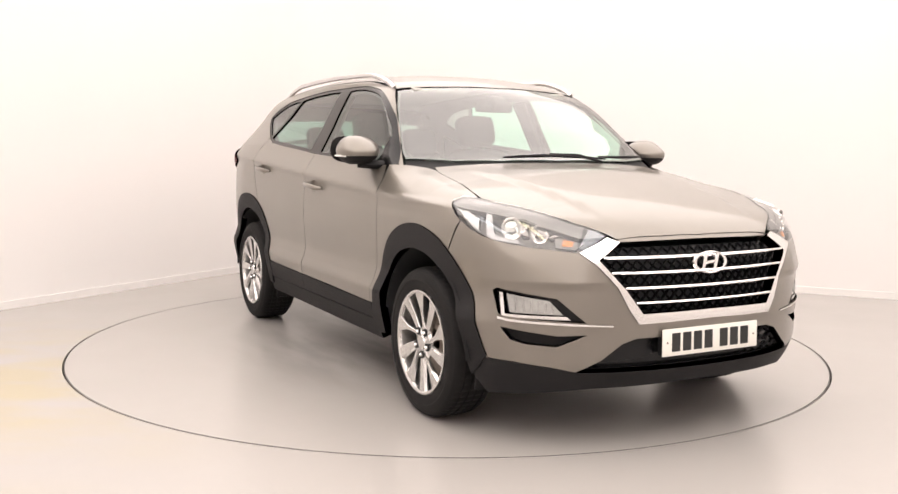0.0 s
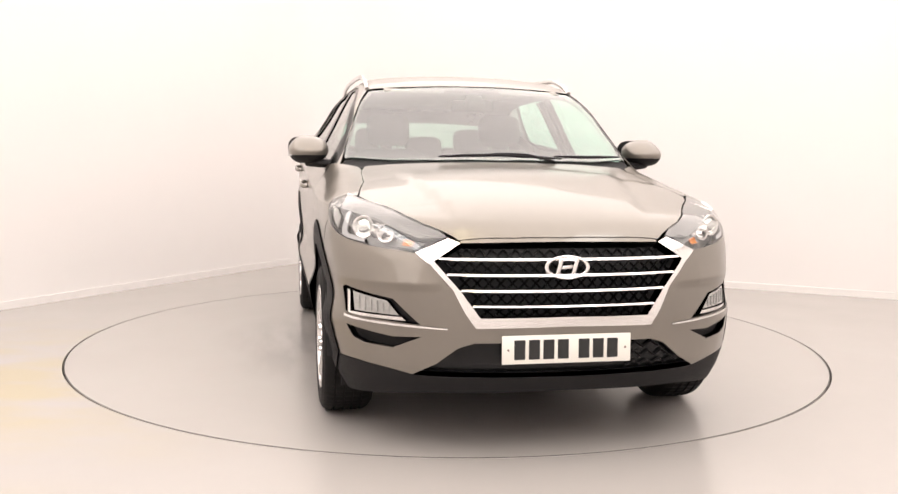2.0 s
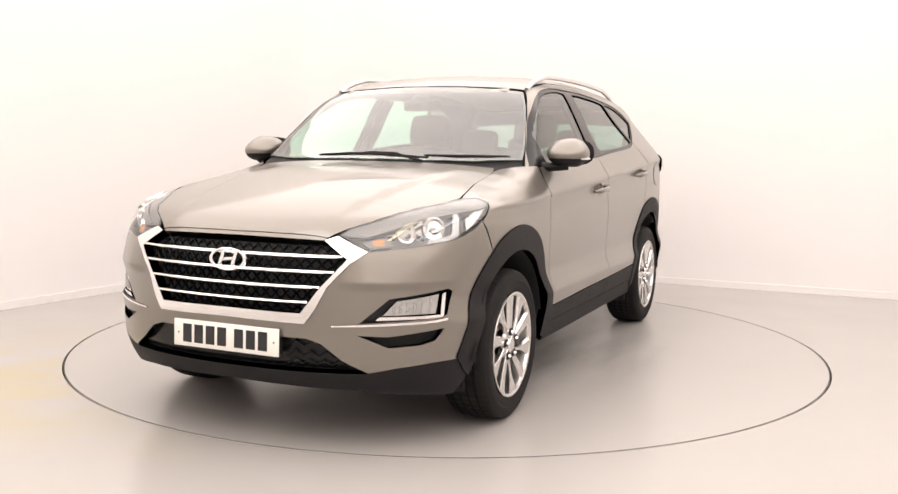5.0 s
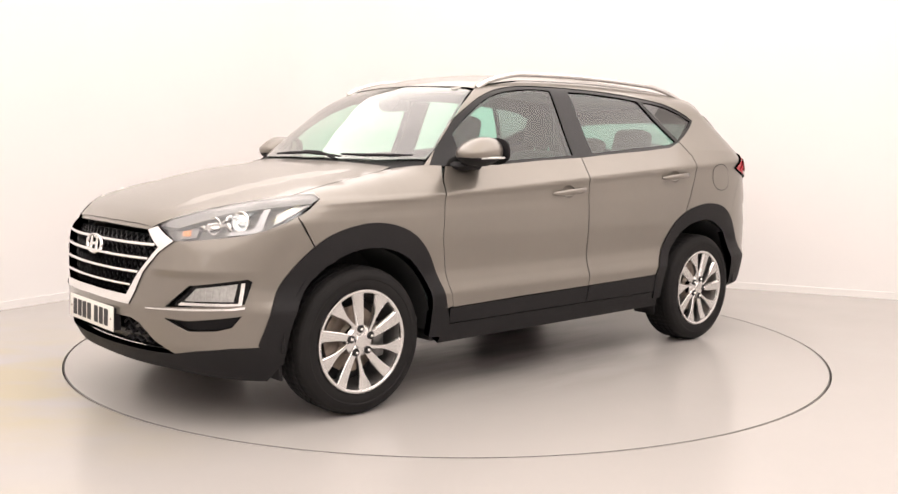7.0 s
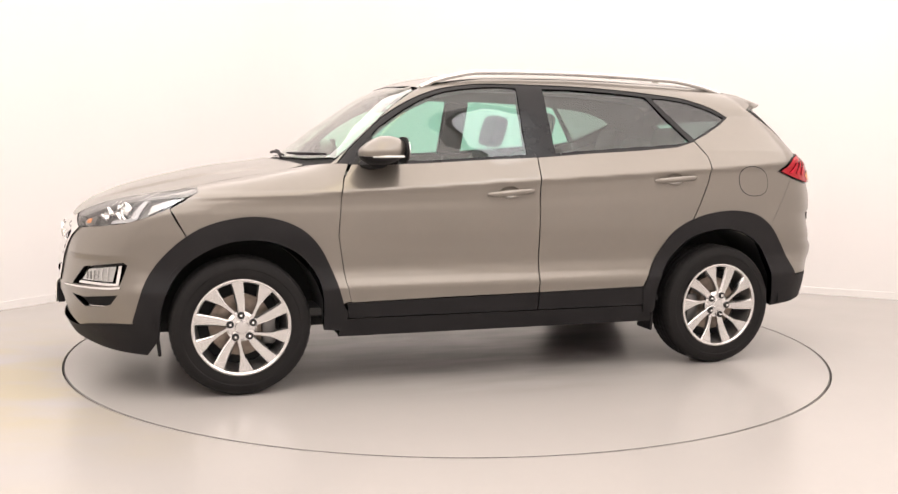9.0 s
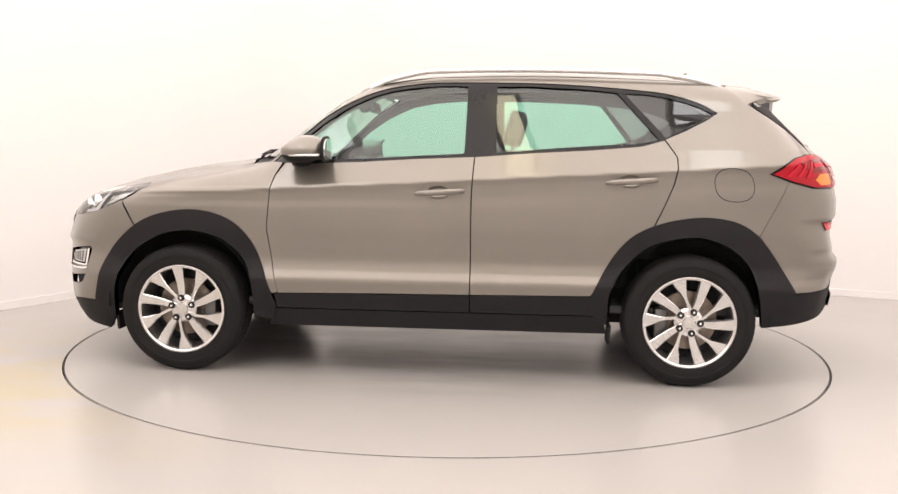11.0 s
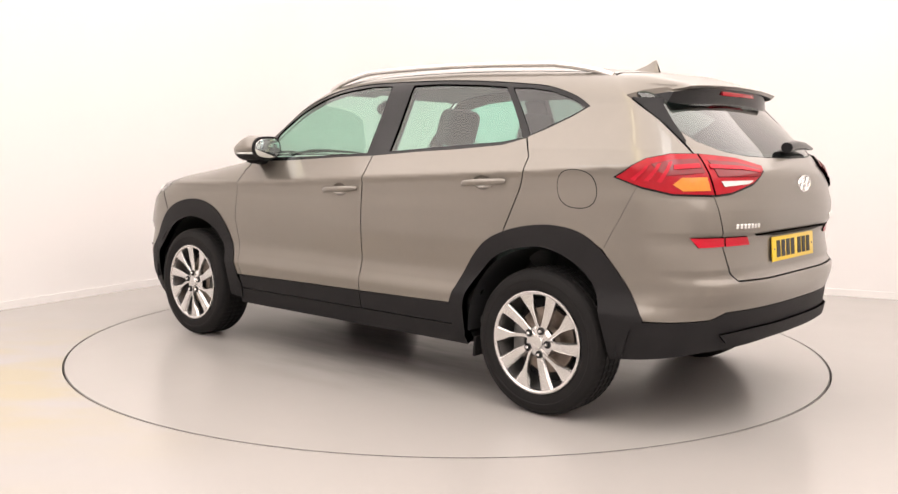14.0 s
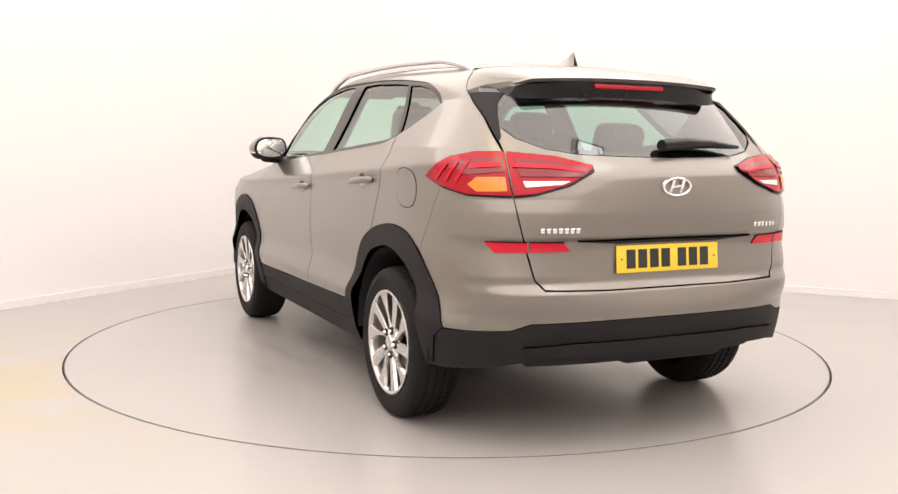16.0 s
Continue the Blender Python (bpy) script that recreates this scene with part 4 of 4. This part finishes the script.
    rows.append([(tx + 0.016, y * 0.83, tz), (tx + 0.032, y * 0.93, tz - 0.080), (tx + 0.11, y * 0.99, tz - 0.098), (-1.68, y, tz - 0.03), (-1.66, y * 0.95, tz)])
mesh_object("spoiler_lower", *loft(rows), GLOSSBLACK, spoiler, "gloss black lower spoiler face", angle=40)
FIN = [(-1.625, 0.642, 1.425), (-1.70, 0.655, 1.375), (-1.80, 0.664, 1.313), (-1.91, 0.670, 1.222)] + B((0.660, 1.238), (0.645, 1.28), (0.630, 1.33), (0.60, 1.39), (0.56, 1.425))
for ob in patch("spoiler_fin", FIN, "stern", CLAD, None, lift=0.003, thick=0.02, cell_up=0.02, label="black fin beside the rear window"):
    ob.parent = spoiler
bm = bmesh.new()
box(bm, 0.012, 0.36, 0.020, pose(-1.851, 0, 1.462, 0, 10, 0), 0.004, 2)
part("brake_light", bm, RED, spoiler, "red high brake light")
for s in (1, -1):
    def rail_z(x):
        return T((x, 0.585))[0][2]
    path = []
    for k in range(25):
        x = 0.36 - 1.86 * k / 24
        u = min(k, 24 - k) / 24
        path.append((x, (0.588 - 0.03 * max(0, -x - 0.9)) * s, rail_z(x) + 0.043 * min(1, (u / 0.16)) ** 0.7))
    bm = bmesh.new()
    tube(bm, path, 0.013, 0.014, 12)
    part("roof_rail", bm, ALLOY, car, "satin silver roof rail", 60)
bm = bmesh.new()
fin = [(-1.24, 1.598), (-1.30, 1.606), (-1.36, 1.625), (-1.40, 1.648), (-1.415, 1.650), (-1.432, 1.58), (-1.30, 1.58)]
mids = [bm.verts.new((x, 0, z)) for x, z in fin[:5]]
for s in (1, -1):
    outs = [bm.verts.new((x, s * w, 1.575)) for x, w in ((-1.24, 0.004), (-1.30, 0.022), (-1.36, 0.028), (-1.41, 0.026), (-1.44, 0.012))]
    for i in range(4):
        f = (mids[i], mids[i + 1], outs[i + 1], outs[i])
        bm.faces.new(f if s > 0 else f[::-1])
    bm.faces.new((mids[4], outs[4], outs[3])) if s < 0 else bm.faces.new((mids[4], outs[3], outs[4]))
bmesh.ops.remove_doubles(bm, verts=bm.verts, dist=1e-4)
part("aerial_fin", bm, PAINT, car, "shark fin aerial", 50)


def wiper(points, lift, label):
    p = [np.array(T(q))[0] if len(q) == 2 else np.array(q) for q in points]
    n = slope(np.array(p))
    bm = bmesh.new()
    tube(bm, [Vector(a + b * lift) for a, b in zip(p, n)], 0.010, 0.008, 8, taper=[0.6] + [1] * (len(p) - 2) + [0.5])
    return part("wiper", bm, CLAD, car, label, 60)


for pts in ([(1.035, -0.30), (1.045, -0.15), (1.045, 0.0), (1.05, 0.15), (1.045, 0.33)], [(1.02, 0.30), (0.985, 0.45), (0.935, 0.58), (0.88, 0.70)]):
    wiper(pts, 0.018, "black windscreen wiper")
bm = bmesh.new()
tube(bm, [Vector(p) for p in ((1.06, 0.30, 1.13), (1.055, 0.15, 1.165), (1.045, -0.02, 1.168))], 0.009, 0.007, 8)
part("wiper_arm", bm, CLAD, car, "", 60)
bm = bmesh.new()
q = np.array(B((0.02, 1.195), (-0.1, 1.205), (-0.25, 1.205), (-0.42, 1.193)))
tube(bm, [Vector(a + b * 0.03) for a, b in zip(q, slope(q))], 0.021, 0.019, 12, taper=[1.3, 1.3, 1.0, 0.4])
part("rear_wiper", bm, GLOSSBLACK, car, "black rear wiper", 60)


# ---- handles and mirrors ----
def handle(x, z, s):
    bm = bmesh.new()
    y = S((x, z))[0][1]
    tube(bm, [(x + dx, (y + dy) * s, z + dz) for dx, dy, dz in ((0.128, 0.004, -0.008), (0.10, 0.028, -0.006), (0.05, 0.036, -0.002), (0.0, 0.037, 0.002), (-0.06, 0.035, 0.006), (-0.11, 0.022, 0.010), (-0.128, 0.004, 0.011))],
         0.010, 0.015, 12, taper=[0.5, 0.9, 1, 1, 1, 0.9, 0.6])
    grip = part("door_handle", bm, PAINT, car, "body-coloured grip handle", 60)
    rim_ = np.array(cup_rim(x + 0.005, z))
    n = slope(rim_)
    c, cn = rim_.mean(axis=0), n.mean(axis=0)
    bm = bmesh.new()
    rings = []
    for share, deep in ((1.0, 0.0), (0.97, 0.005), (0.85, 0.012), (0.6, 0.019), (0.3, 0.022)):
        rings.append([bm.verts.new(Vector((c + (q - c) * share - cn * deep) * (1, s, 1))) for q in rim_])
    for A, C in zip(rings, rings[1:]):
        for j in range(len(A)):
            bm.faces.new((A[j], A[(j + 1) % len(A)], C[(j + 1) % len(A)], C[j]))
    bm.faces.new(rings[-1])
    part("handle_cup", bm, PAINT, grip, "", 60)


for s in (1, -1):
    handle(-0.045, 0.966, s)
    handle(-1.02, 1.036, s)


def mirror_unit(s):
    """A door mirror: painted cap, black lower shell, side repeater, glass and foot."""
    def shell(z0, z1, grow):
        bm = bmesh.new()
        n, m = 20, 10
        rows = []
        for i in range(m + 1):
            v = i / m
            z = z0 + (z1 - z0) * v
            zz = (z - 1.178) / 0.074
            k = max(0.0, 1 - abs(zz) ** 2.2) ** (1 / 2.2) * grow
            rows.append([])
            for j in range(n):
                a = 2 * math.pi * j / n
                c, q = math.cos(a), math.sin(a)
                px = (abs(c) ** 0.9) * ((0.122 - 0.05 * max(0, zz)) if c > 0 else -0.112) * k
                py = (abs(q) ** 0.85) * (0.086 - 0.022 * max(0, zz) if q > 0 else -0.125) * k
                rows[-1].append(bm.verts.new((0.650 + px - 0.012 * zz, (0.945 + py) * s, z + 0.10 * max(0, -px) * max(0, -zz))))
        for A, C in zip(rows, rows[1:]):
            for j in range(n):
                bm.faces.new((A[j], A[(j + 1) % n], C[(j + 1) % n], C[j]))
        bm.faces.new(rows[0])
        bm.faces.new(rows[-1][::-1])
        return bm
    cap = part("door_mirror", shell(1.150, 1.250, 1.0), PAINT, car, "body-coloured mirror with a black lower shell", 50)
    part("lower_shell", shell(1.108, 1.149, 0.99), CLAD, cap, "black lower mirror shell", 50)
    bm = bmesh.new()
    tube(bm, [(0.752, 0.972 * s, 1.148), (0.71, 1.014 * s, 1.148), (0.645, 1.029 * s, 1.149), (0.56, 1.012 * s, 1.150)], 0.005, 0.006, 8)
    part("side_repeater", bm, CLEARLENS, cap, "slim clear side repeater", 60)
    bm = bmesh.new()
    slab(bm, soften([(-0.095, -0.055), (0.09, -0.06), (0.095, 0.05), (0.02, 0.066), (-0.09, 0.05)], 2), 0.004, Matrix.Translation((0.534, 0.928 * s, 1.178)) @ FACE_B @ Matrix.Diagonal((0.95, 0.92, 1, 1)), 0.001)
    part("mirror_glass", bm, MIRROR, cap, "mirror glass")
    bm = bmesh.new()
    slab(bm, soften([(-0.108, -0.068), (0.104, -0.072), (0.108, 0.06), (0.02, 0.079), (-0.104, 0.062)], 2), 0.012, Matrix.Translation((0.548, 0.928 * s, 1.178)) @ FACE_B @ Matrix.Diagonal((0.95, 0.92, 1, 1)), 0.004)
    part("mirror_frame", bm, CLAD, cap)
    bm = bmesh.new()
    tube(bm, [(0.70, 0.80 * s, 1.108), (0.69, 0.86 * s, 1.105), (0.665, 0.93 * s, 1.112)], 0.05, 0.022, 10)
    part("mirror_foot", bm, CLAD, cap, "black mirror foot", 60)


mirror_unit(1)
mirror_unit(-1)


# ---- wheels ----
def wheel(name, x, s, phase):
    """One wheel: tyre with grooved tread, ten-spoke alloy rim, nuts, cap and brake disc. Local z points out of the car."""
    hub = new(name)
    hub.parent = car
    hub.matrix_basis = Matrix.Translation((x, 0.905 * s, 0.3395 - DROP)) @ Matrix.Rotation(radians(-90 * s), 4, "X")
    hub["label"] = "road wheel with a silver alloy rim"
    R = 0.3395
    prof = [(0.230, -0.205), (0.236, -0.222), (0.262, -0.228), (0.305, -0.224), (0.328, -0.205), (R - 0.003, -0.19)]
    for g0 in (-0.165, -0.128, -0.09, -0.052):
        prof += [(R, g0 - 0.006), (R - 0.007, g0 - 0.005), (R - 0.007, g0 + 0.004), (R, g0 + 0.005)]
    prof += [(R - 0.003, -0.030), (0.331, -0.016), (0.322, -0.006), (0.305, 0.001), (0.300, 0.0035), (0.285, 0.004), (0.281, 0.0015), (0.262, 0.002), (0.250, -0.001), (0.241, -0.004), (0.236, -0.010), (0.232, -0.02)]
    bm = bmesh.new()
    rings = lathe(bm, prof, 180)
    for k, ring_ in enumerate(rings):
        if k % 3 == 0:  # cross grooves of the tread
            for v in ring_:
                r = math.hypot(v.co.x, v.co.y)
                if 0.334 < r < R + 0.001:
                    v.co.x, v.co.y = v.co.x * (r - 0.0035) / r, v.co.y * (r - 0.0035) / r
    part("tyre", bm, RUBBER, hub, "black road tyre", 25)
    bm = bmesh.new()
    lathe(bm, [(0.234, -0.006), (0.2375, -0.003), (0.2365, 0.001), (0.230, 0.002), (0.222, -0.002), (0.219, -0.014)], 72)
    rim = part("rim", bm, ALLOY, hub, "machined silver alloy rim", 30)
    bm = bmesh.new()
    lathe(bm, [(0.219, -0.014), (0.212, -0.05), (0.205, -0.12), (0.205, -0.20)], 48)
    part("barrel", bm, BARREL, rim, "grey inner barrel", 30)
    # five broad blades at the nuts, and between them five slim spokes that flare into the rim
    blade = ((0.030, -4, 0.014, 0.014, -0.013), (0.075, -3, 0.022, 0.015, -0.012), (0.12, -1, 0.025, 0.020, -0.010), (0.17, 1, 0.028, 0.024, -0.007), (0.205, 2, 0.032, 0.027, -0.004), (0.226, 2.5, 0.036, 0.029, -0.002))
    slim = ((0.030, 12, 0.008, 0.008, -0.012), (0.075, 24, 0.009, 0.009, -0.011), (0.12, 32, 0.010, 0.010, -0.009), (0.15, 35, 0.014, 0.015, -0.007), (0.185, 37.5, 0.028, 0.028, -0.005), (0.226, 38.5, 0.042, 0.042, -0.002))
    for k in range(10):
        bm = bmesh.new()
        pts = []
        for r, turn, left, right, z in (slim if k % 2 else blade):
            c = radians(phase + 72 * (k // 2) + turn)
            d, e = Vector((math.cos(c), math.sin(c), 0)), Vector((-math.sin(c), math.cos(c), 0))
            ease = left - min(0.008, left * 0.35)
            pts.append([bm.verts.new(d * r + e * u + Vector((0, 0, z + w))) for u, w in ((-right, -0.024), (-right, -0.003), (-right * 0.8, 0.0), (ease, 0.0), (left, -0.012), (left, -0.024))])
        for A, C in zip(pts, pts[1:]):
            for i in range(6):
                bm.faces.new((A[i], A[(i + 1) % 6], C[(i + 1) % 6], C[i]))
        bm.faces.new(pts[0])
        bm.faces.new(pts[-1][::-1])
        part("spoke", bm, ALLOY, rim, "", 20)
    bm = bmesh.new()
    lathe(bm, [(0.0005, -0.004), (0.030, -0.005), (0.033, -0.009), (0.034, -0.016), (0.060, -0.018), (0.074, -0.03)], 40)
    part("hub_cap", bm, ALLOY, rim, "", 30)
    for k in range(5):
        a = radians(phase + 72 * k)
        bm = bmesh.new()
        m = Matrix.Translation((0.057 * math.cos(a), 0.057 * math.sin(a), -0.012))
        lathe(bm, [(0.0005, 0.016), (0.006, 0.015), (0.0085, 0.010), (0.0095, 0.0)], 6, m)
        part("wheel_nut", bm, CHROME, rim)
        bm = bmesh.new()
        lathe(bm, [(0.0095, 0.003), (0.0175, 0.0045), (0.0185, -0.002)], 16, m)
        part("nut_seat", bm, DARK, rim)
    bm = bmesh.new()
    lathe(bm, [(0.06, -0.07), (0.075, -0.088), (0.152, -0.088), (0.152, -0.112), (0.06, -0.112)], 48)
    part("brake_disc", bm, STEEL, hub, "worn steel brake disc", 30)
    bm = bmesh.new()
    box(bm, 0.07, 0.16, 0.08, Matrix.Translation((-0.135 if x > 0 else 0.135, 0.02, -0.10)), 0.015, 2)
    part("brake_caliper", bm, ALLOYDARK, hub)
    bm = bmesh.new()
    lathe(bm, [(0.0005, -0.135), (0.20, -0.135), (0.204, -0.2)], 36)
    part("brake_shield", bm, DARK, hub)


for x in (1.335, -1.335):
    for s in (1, -1):
        wheel("front_wheel" if x > 0 else "rear_wheel", x, s, 57 if x > 0 else 32)
for x in (1.335, -1.335):
    for s in (1, -1):
        bm = bmesh.new()
        n, rows = 20, []
        for k in range(n + 1):
            a = math.pi * (-0.02 + 1.04 * k / n)
            rows.append([bm.verts.new((x + 0.405 * math.cos(a), y * s, 0.345 + 0.405 * math.sin(a))) for y in (0.895, 0.55)])
        for A, C in zip(rows, rows[1:]):
            bm.faces.new((A[0], A[1], C[1], C[0]))
        bm.faces.new([r[1] for r in rows])
        part("wheel_arch_liner", bm, DARK, car, "black wheel arch liner")
for x, w in ((-0.935, 0.15), (1.72, 0.12)):
    for s in (1, -1):
        bm = bmesh.new()
        box(bm, 0.016, w, 0.10, pose(x, 0.775 * s, 0.235, 0, 6 if x > 0 else -4, 0), 0.006, 2)
        part("mud_flap", bm, CLAD, car)


# ---- underbody and cabin ----
bm = bmesh.new()
box(bm, 1.75, 1.62, 0.06, Matrix.Translation((-0.02, 0, 0.27)), 0.02, 2)
box(bm, 3.6, 1.06, 0.07, Matrix.Translation((0.18, 0, 0.275)), 0.02, 2)
part("underbody", bm, DARK, car, "dark underbody pan")
bm = bmesh.new()
box(bm, 1.0, 1.06, 0.50, Matrix.Translation((1.44, 0, 0.53)), 0.04, 2)
part("engine_block", bm, DARK, car)
bm = bmesh.new()
box(bm, 0.30, 0.56, 0.12, Matrix.Translation((-1.84, -0.20, 0.335)), 0.05, 3)
box(bm, 0.10, 0.90, 0.06, Matrix.Translation((-1.30, 0, 0.28)), 0.02, 2)
part("exhaust_box", bm, DARK, car)
bm = bmesh.new()
box(bm, 2.9, 1.60, 0.04, Matrix.Translation((-0.45, 0, 0.36)), 0.01, 1)
part("cabin_floor", bm, TRIM, car)
INNER = S((0.80, 1.09), (0.82, 0.5), (0.75, 0.40), (-0.9, 0.42), (-1.1, 0.78), (-1.3, 0.86), (-1.6, 0.84), (-1.75, 0.95), (-1.75, 1.12), (-1.45, 1.33), (-1.28, 1.275), (-1.17, 1.235), *BELT[:-1])
patch("door_card", INNER, "side", TRIM, car, lift=-0.075, thick=0.02, cell=0.07, label="dark inner door trim")
patch("headlining", both(T((0.42, 0.0), (0.40, 0.3), (0.36, 0.55), (0.0, 0.545), (-0.5, 0.545), (-1.0, 0.54), (-1.4, 0.535), (-1.62, 0.5), (-1.64, 0.0))), "top", LINING, car, lift=-0.035, mirror=False, rim=False, cell=0.08)
PILLAR = S((0.86, 1.105)) + T((0.80, 0.75), (0.67, 0.705), (0.52, 0.645), (0.37, 0.57), (0.0, 0.555), (-0.5, 0.555), (-1.0, 0.55), (-1.4, 0.545), (-1.58, 0.54)) + B((0.62, 1.40), (0.63, 1.30), (0.64, 1.22)) + \
    S((-1.75, 1.12), (-1.40, 1.12), (-1.19, 1.24), (-1.28, 1.30), (-1.38, 1.352), (-1.435, 1.388), (-1.36, 1.425), (-1.23, 1.465), (-1.10, 1.485), (-0.8, 1.508), (-0.48, 1.52), (-0.04, 1.52), (0.14, 1.505), (0.29, 1.475), (0.44, 1.41), (0.60, 1.31), (0.73, 1.195), (0.81, 1.105))
patch("pillar_trim", PILLAR, "flank", TRIM, car, lift=-0.03, rim=False, cell=0.08, label="dark inner pillar trim")
patch("centre_pillar", S((-0.17, 1.16), (-0.175, 1.52), (-0.32, 1.52), (-0.325, 1.18)), "side", TRIM, car, lift=-0.04, cell=0.08, label="dark inner pillar trim")

# dashboard, wheel, mirror on the screen
verts, faces = [], []
for k in range(13):
    y = -0.74 + 1.48 * k / 12
    fall = 0.16 * y * y
    hood = 0.03 * math.exp(-((y + 0.37) / 0.16) ** 2)
    verts += [(1.0 - fall * 1.3, y, 1.055), (0.80 - fall, y, 1.045 + hood * 0.6), (0.60 - fall * 0.5, y, 1.035 + hood), (0.53, y, 0.99), (0.52, y, 0.80), (0.60, y, 0.62), (1.0 - fall, y, 0.60)]
for k in range(12):
    a, b = 7 * k, 7 * k + 7
    faces += [(a + i, b + i, b + (i + 1) % 7, a + (i + 1) % 7) for i in range(7)]
faces += [tuple(range(7))[::-1], tuple(84 + i for i in range(7))]
dash = mesh_object("dashboard", verts, [f[::-1] for f in faces], TRIM, car, "dark grey dashboard", angle=50)
bm = bmesh.new()
box(bm, 0.03, 0.24, 0.13, pose(0.53, 0.0, 1.075, 0, -8, 0), 0.012, 2)
part("centre_screen", bm, GLOSSBLACK, dash)
bm = bmesh.new()
m = Matrix.Translation((0.40, -0.37, 0.955)) @ Matrix.Rotation(radians(-66), 4, "Y")
ring = [m @ Vector((0.185 * math.cos(2 * math.pi * k / 40), 0.185 * math.sin(2 * math.pi * k / 40), 0)) for k in range(41)]
tube(bm, ring, 0.015, 0.017, 10, up=(m.to_3x3() @ Vector((0, 0, 1))))
steering = part("steering_wheel", bm, TRIM, car, "black steering wheel", 60)
bm = bmesh.new()
box(bm, 0.12, 0.15, 0.05, m, 0.03, 3)
box(bm, 0.045, 0.34, 0.02, m, 0.008, 2)
box(bm, 0.17, 0.04, 0.02, m @ Matrix.Translation((-0.09, 0, 0)), 0.008, 2)
part("wheel_boss", bm, TRIM, steering)
bm = bmesh.new()
box(bm, 0.10, 0.10, 0.06, pose(0.49, 0, 1.445, 0, 32, 0), 0.02, 3)
part("sensor_housing", bm, CLAD, car)
bm = bmesh.new()
box(bm, 0.03, 0.24, 0.065, pose(0.44, 0, 1.43, 0, 8, 0), 0.02, 3)
part("rear_view_mirror", bm, CLAD, car)
for s in (1, -1):
    bm = bmesh.new()
    box(bm, 0.15, 0.34, 0.014, pose(0.36, 0.33 * s, 1.525, 0, 18, 0), 0.006, 2)
    part("sun_visor", bm, LINING, car)


def soft_block(sx, sy, sz, m, bulge=0.2):
    """A cushion: a box rounded towards an ellipsoid."""
    bm = bmesh.new()
    bmesh.ops.create_cube(bm, size=2.0)
    bmesh.ops.subdivide_edges(bm, edges=bm.edges, cuts=7, use_grid_fill=True)
    for v in bm.verts:
        p = v.co
        n = (abs(p.x) ** 5 + abs(p.y) ** 5 + abs(p.z) ** 5) ** 0.2
        q = p / n
        v.co = m @ Vector((q.x * sx / 2, q.y * sy / 2, q.z * sz / 2))
    return bm


def seat(x, y, wide, tall, label):
    base = part("seat", soft_block(0.50, wide, 0.18, pose(x + 0.02, y, 0.54, 0, -6, 0)), SEAT, car, label, 60)
    tilt = -16
    m = pose(x - 0.28, y, 0.60, 0, tilt, 0)
    part("seat_back", soft_block(0.15, wide * 0.98, tall, m @ Matrix.Translation((0, 0, tall / 2))), SEAT, base, "", 60)
    part("seat_bolster", soft_block(0.19, wide * 0.5, tall * 0.6, m @ Matrix.Translation((0.01, 0, tall * 0.42))), SEAT, base, "", 60)
    part("headrest", soft_block(0.10, 0.27, 0.20, m @ Matrix.Translation((0.012, 0, tall + 0.13))), SEAT, base, "padded headrest", 60)
    for dy in (-0.055, 0.055):
        bm = bmesh.new()
        tube(bm, [m @ Vector((0, dy, tall - 0.06)), m @ Vector((0.006, dy, tall + 0.09))], 0.006, 0.006, 8, up=Vector((1, 0, 0)))
        part("headrest_post", bm, CHROME, base, "", 60)


for s in (1, -1):
    seat(0.05, 0.37 * s, 0.52, 0.60, "dark fabric front seat with a headrest")
    seat(-0.83, 0.37 * s, 0.54, 0.52, "dark fabric rear seat with a headrest")
seat(-0.83, 0.0, 0.26, 0.46, "narrow dark fabric middle rear seat")
bm = bmesh.new()
box(bm, 0.62, 1.16, 0.03, Matrix.Translation((-1.55, 0, 1.06)), 0.01, 2)
part("load_cover", bm, TRIM, car)
bm = bmesh.new()
box(bm, 0.9, 1.1, 0.24, Matrix.Translation((-1.52, 0, 0.53)), 0.03, 2)
part("boot_floor", bm, TRIM, car)
patch("tailgate_lining", both(B((0.0, 1.14), (0.5, 1.15), (0.58, 1.0), (0.55, 0.72), (0.0, 0.70))), "stern", TRIM, car, lift=-0.06, mirror=False, cell=0.08)


# ---- what moves ----
TURN = [(0.0, -61.79), (0.5, -63.85), (1.0, -67.72), (1.5, -72.90), (2.0, -79.0), (2.5, -84.93), (3.0, -90.94), (3.5, -96.87), (4.0, -102.80), (4.5, -108.72), (5.0, -114.68),
        (6.0, -126.58), (7.0, -138.40), (7.5, -144.28), (8.0, -150.17), (8.5, -156.07), (9.0, -161.95), (10.0, -173.5), (11.0, -185.0), (11.5, -190.85), (12.0, -196.72), (12.5, -202.58), (13.0, -208.45),
        (13.5, -214.30), (14.0, -220.18), (14.5, -226.08), (15.0, -232.03), (15.5, -237.99), (16.0, -244.02)]


def motions():
    walk(turntable, [(t, pose(*MID, -DROP, 0, 0, a)) for t, a in TURN])
    walk(car, [(t, pose(0, 0, 0, 0, 0, a) @ pose(0.0139, 0.0398, 0)) for t, a in TURN])


motions()
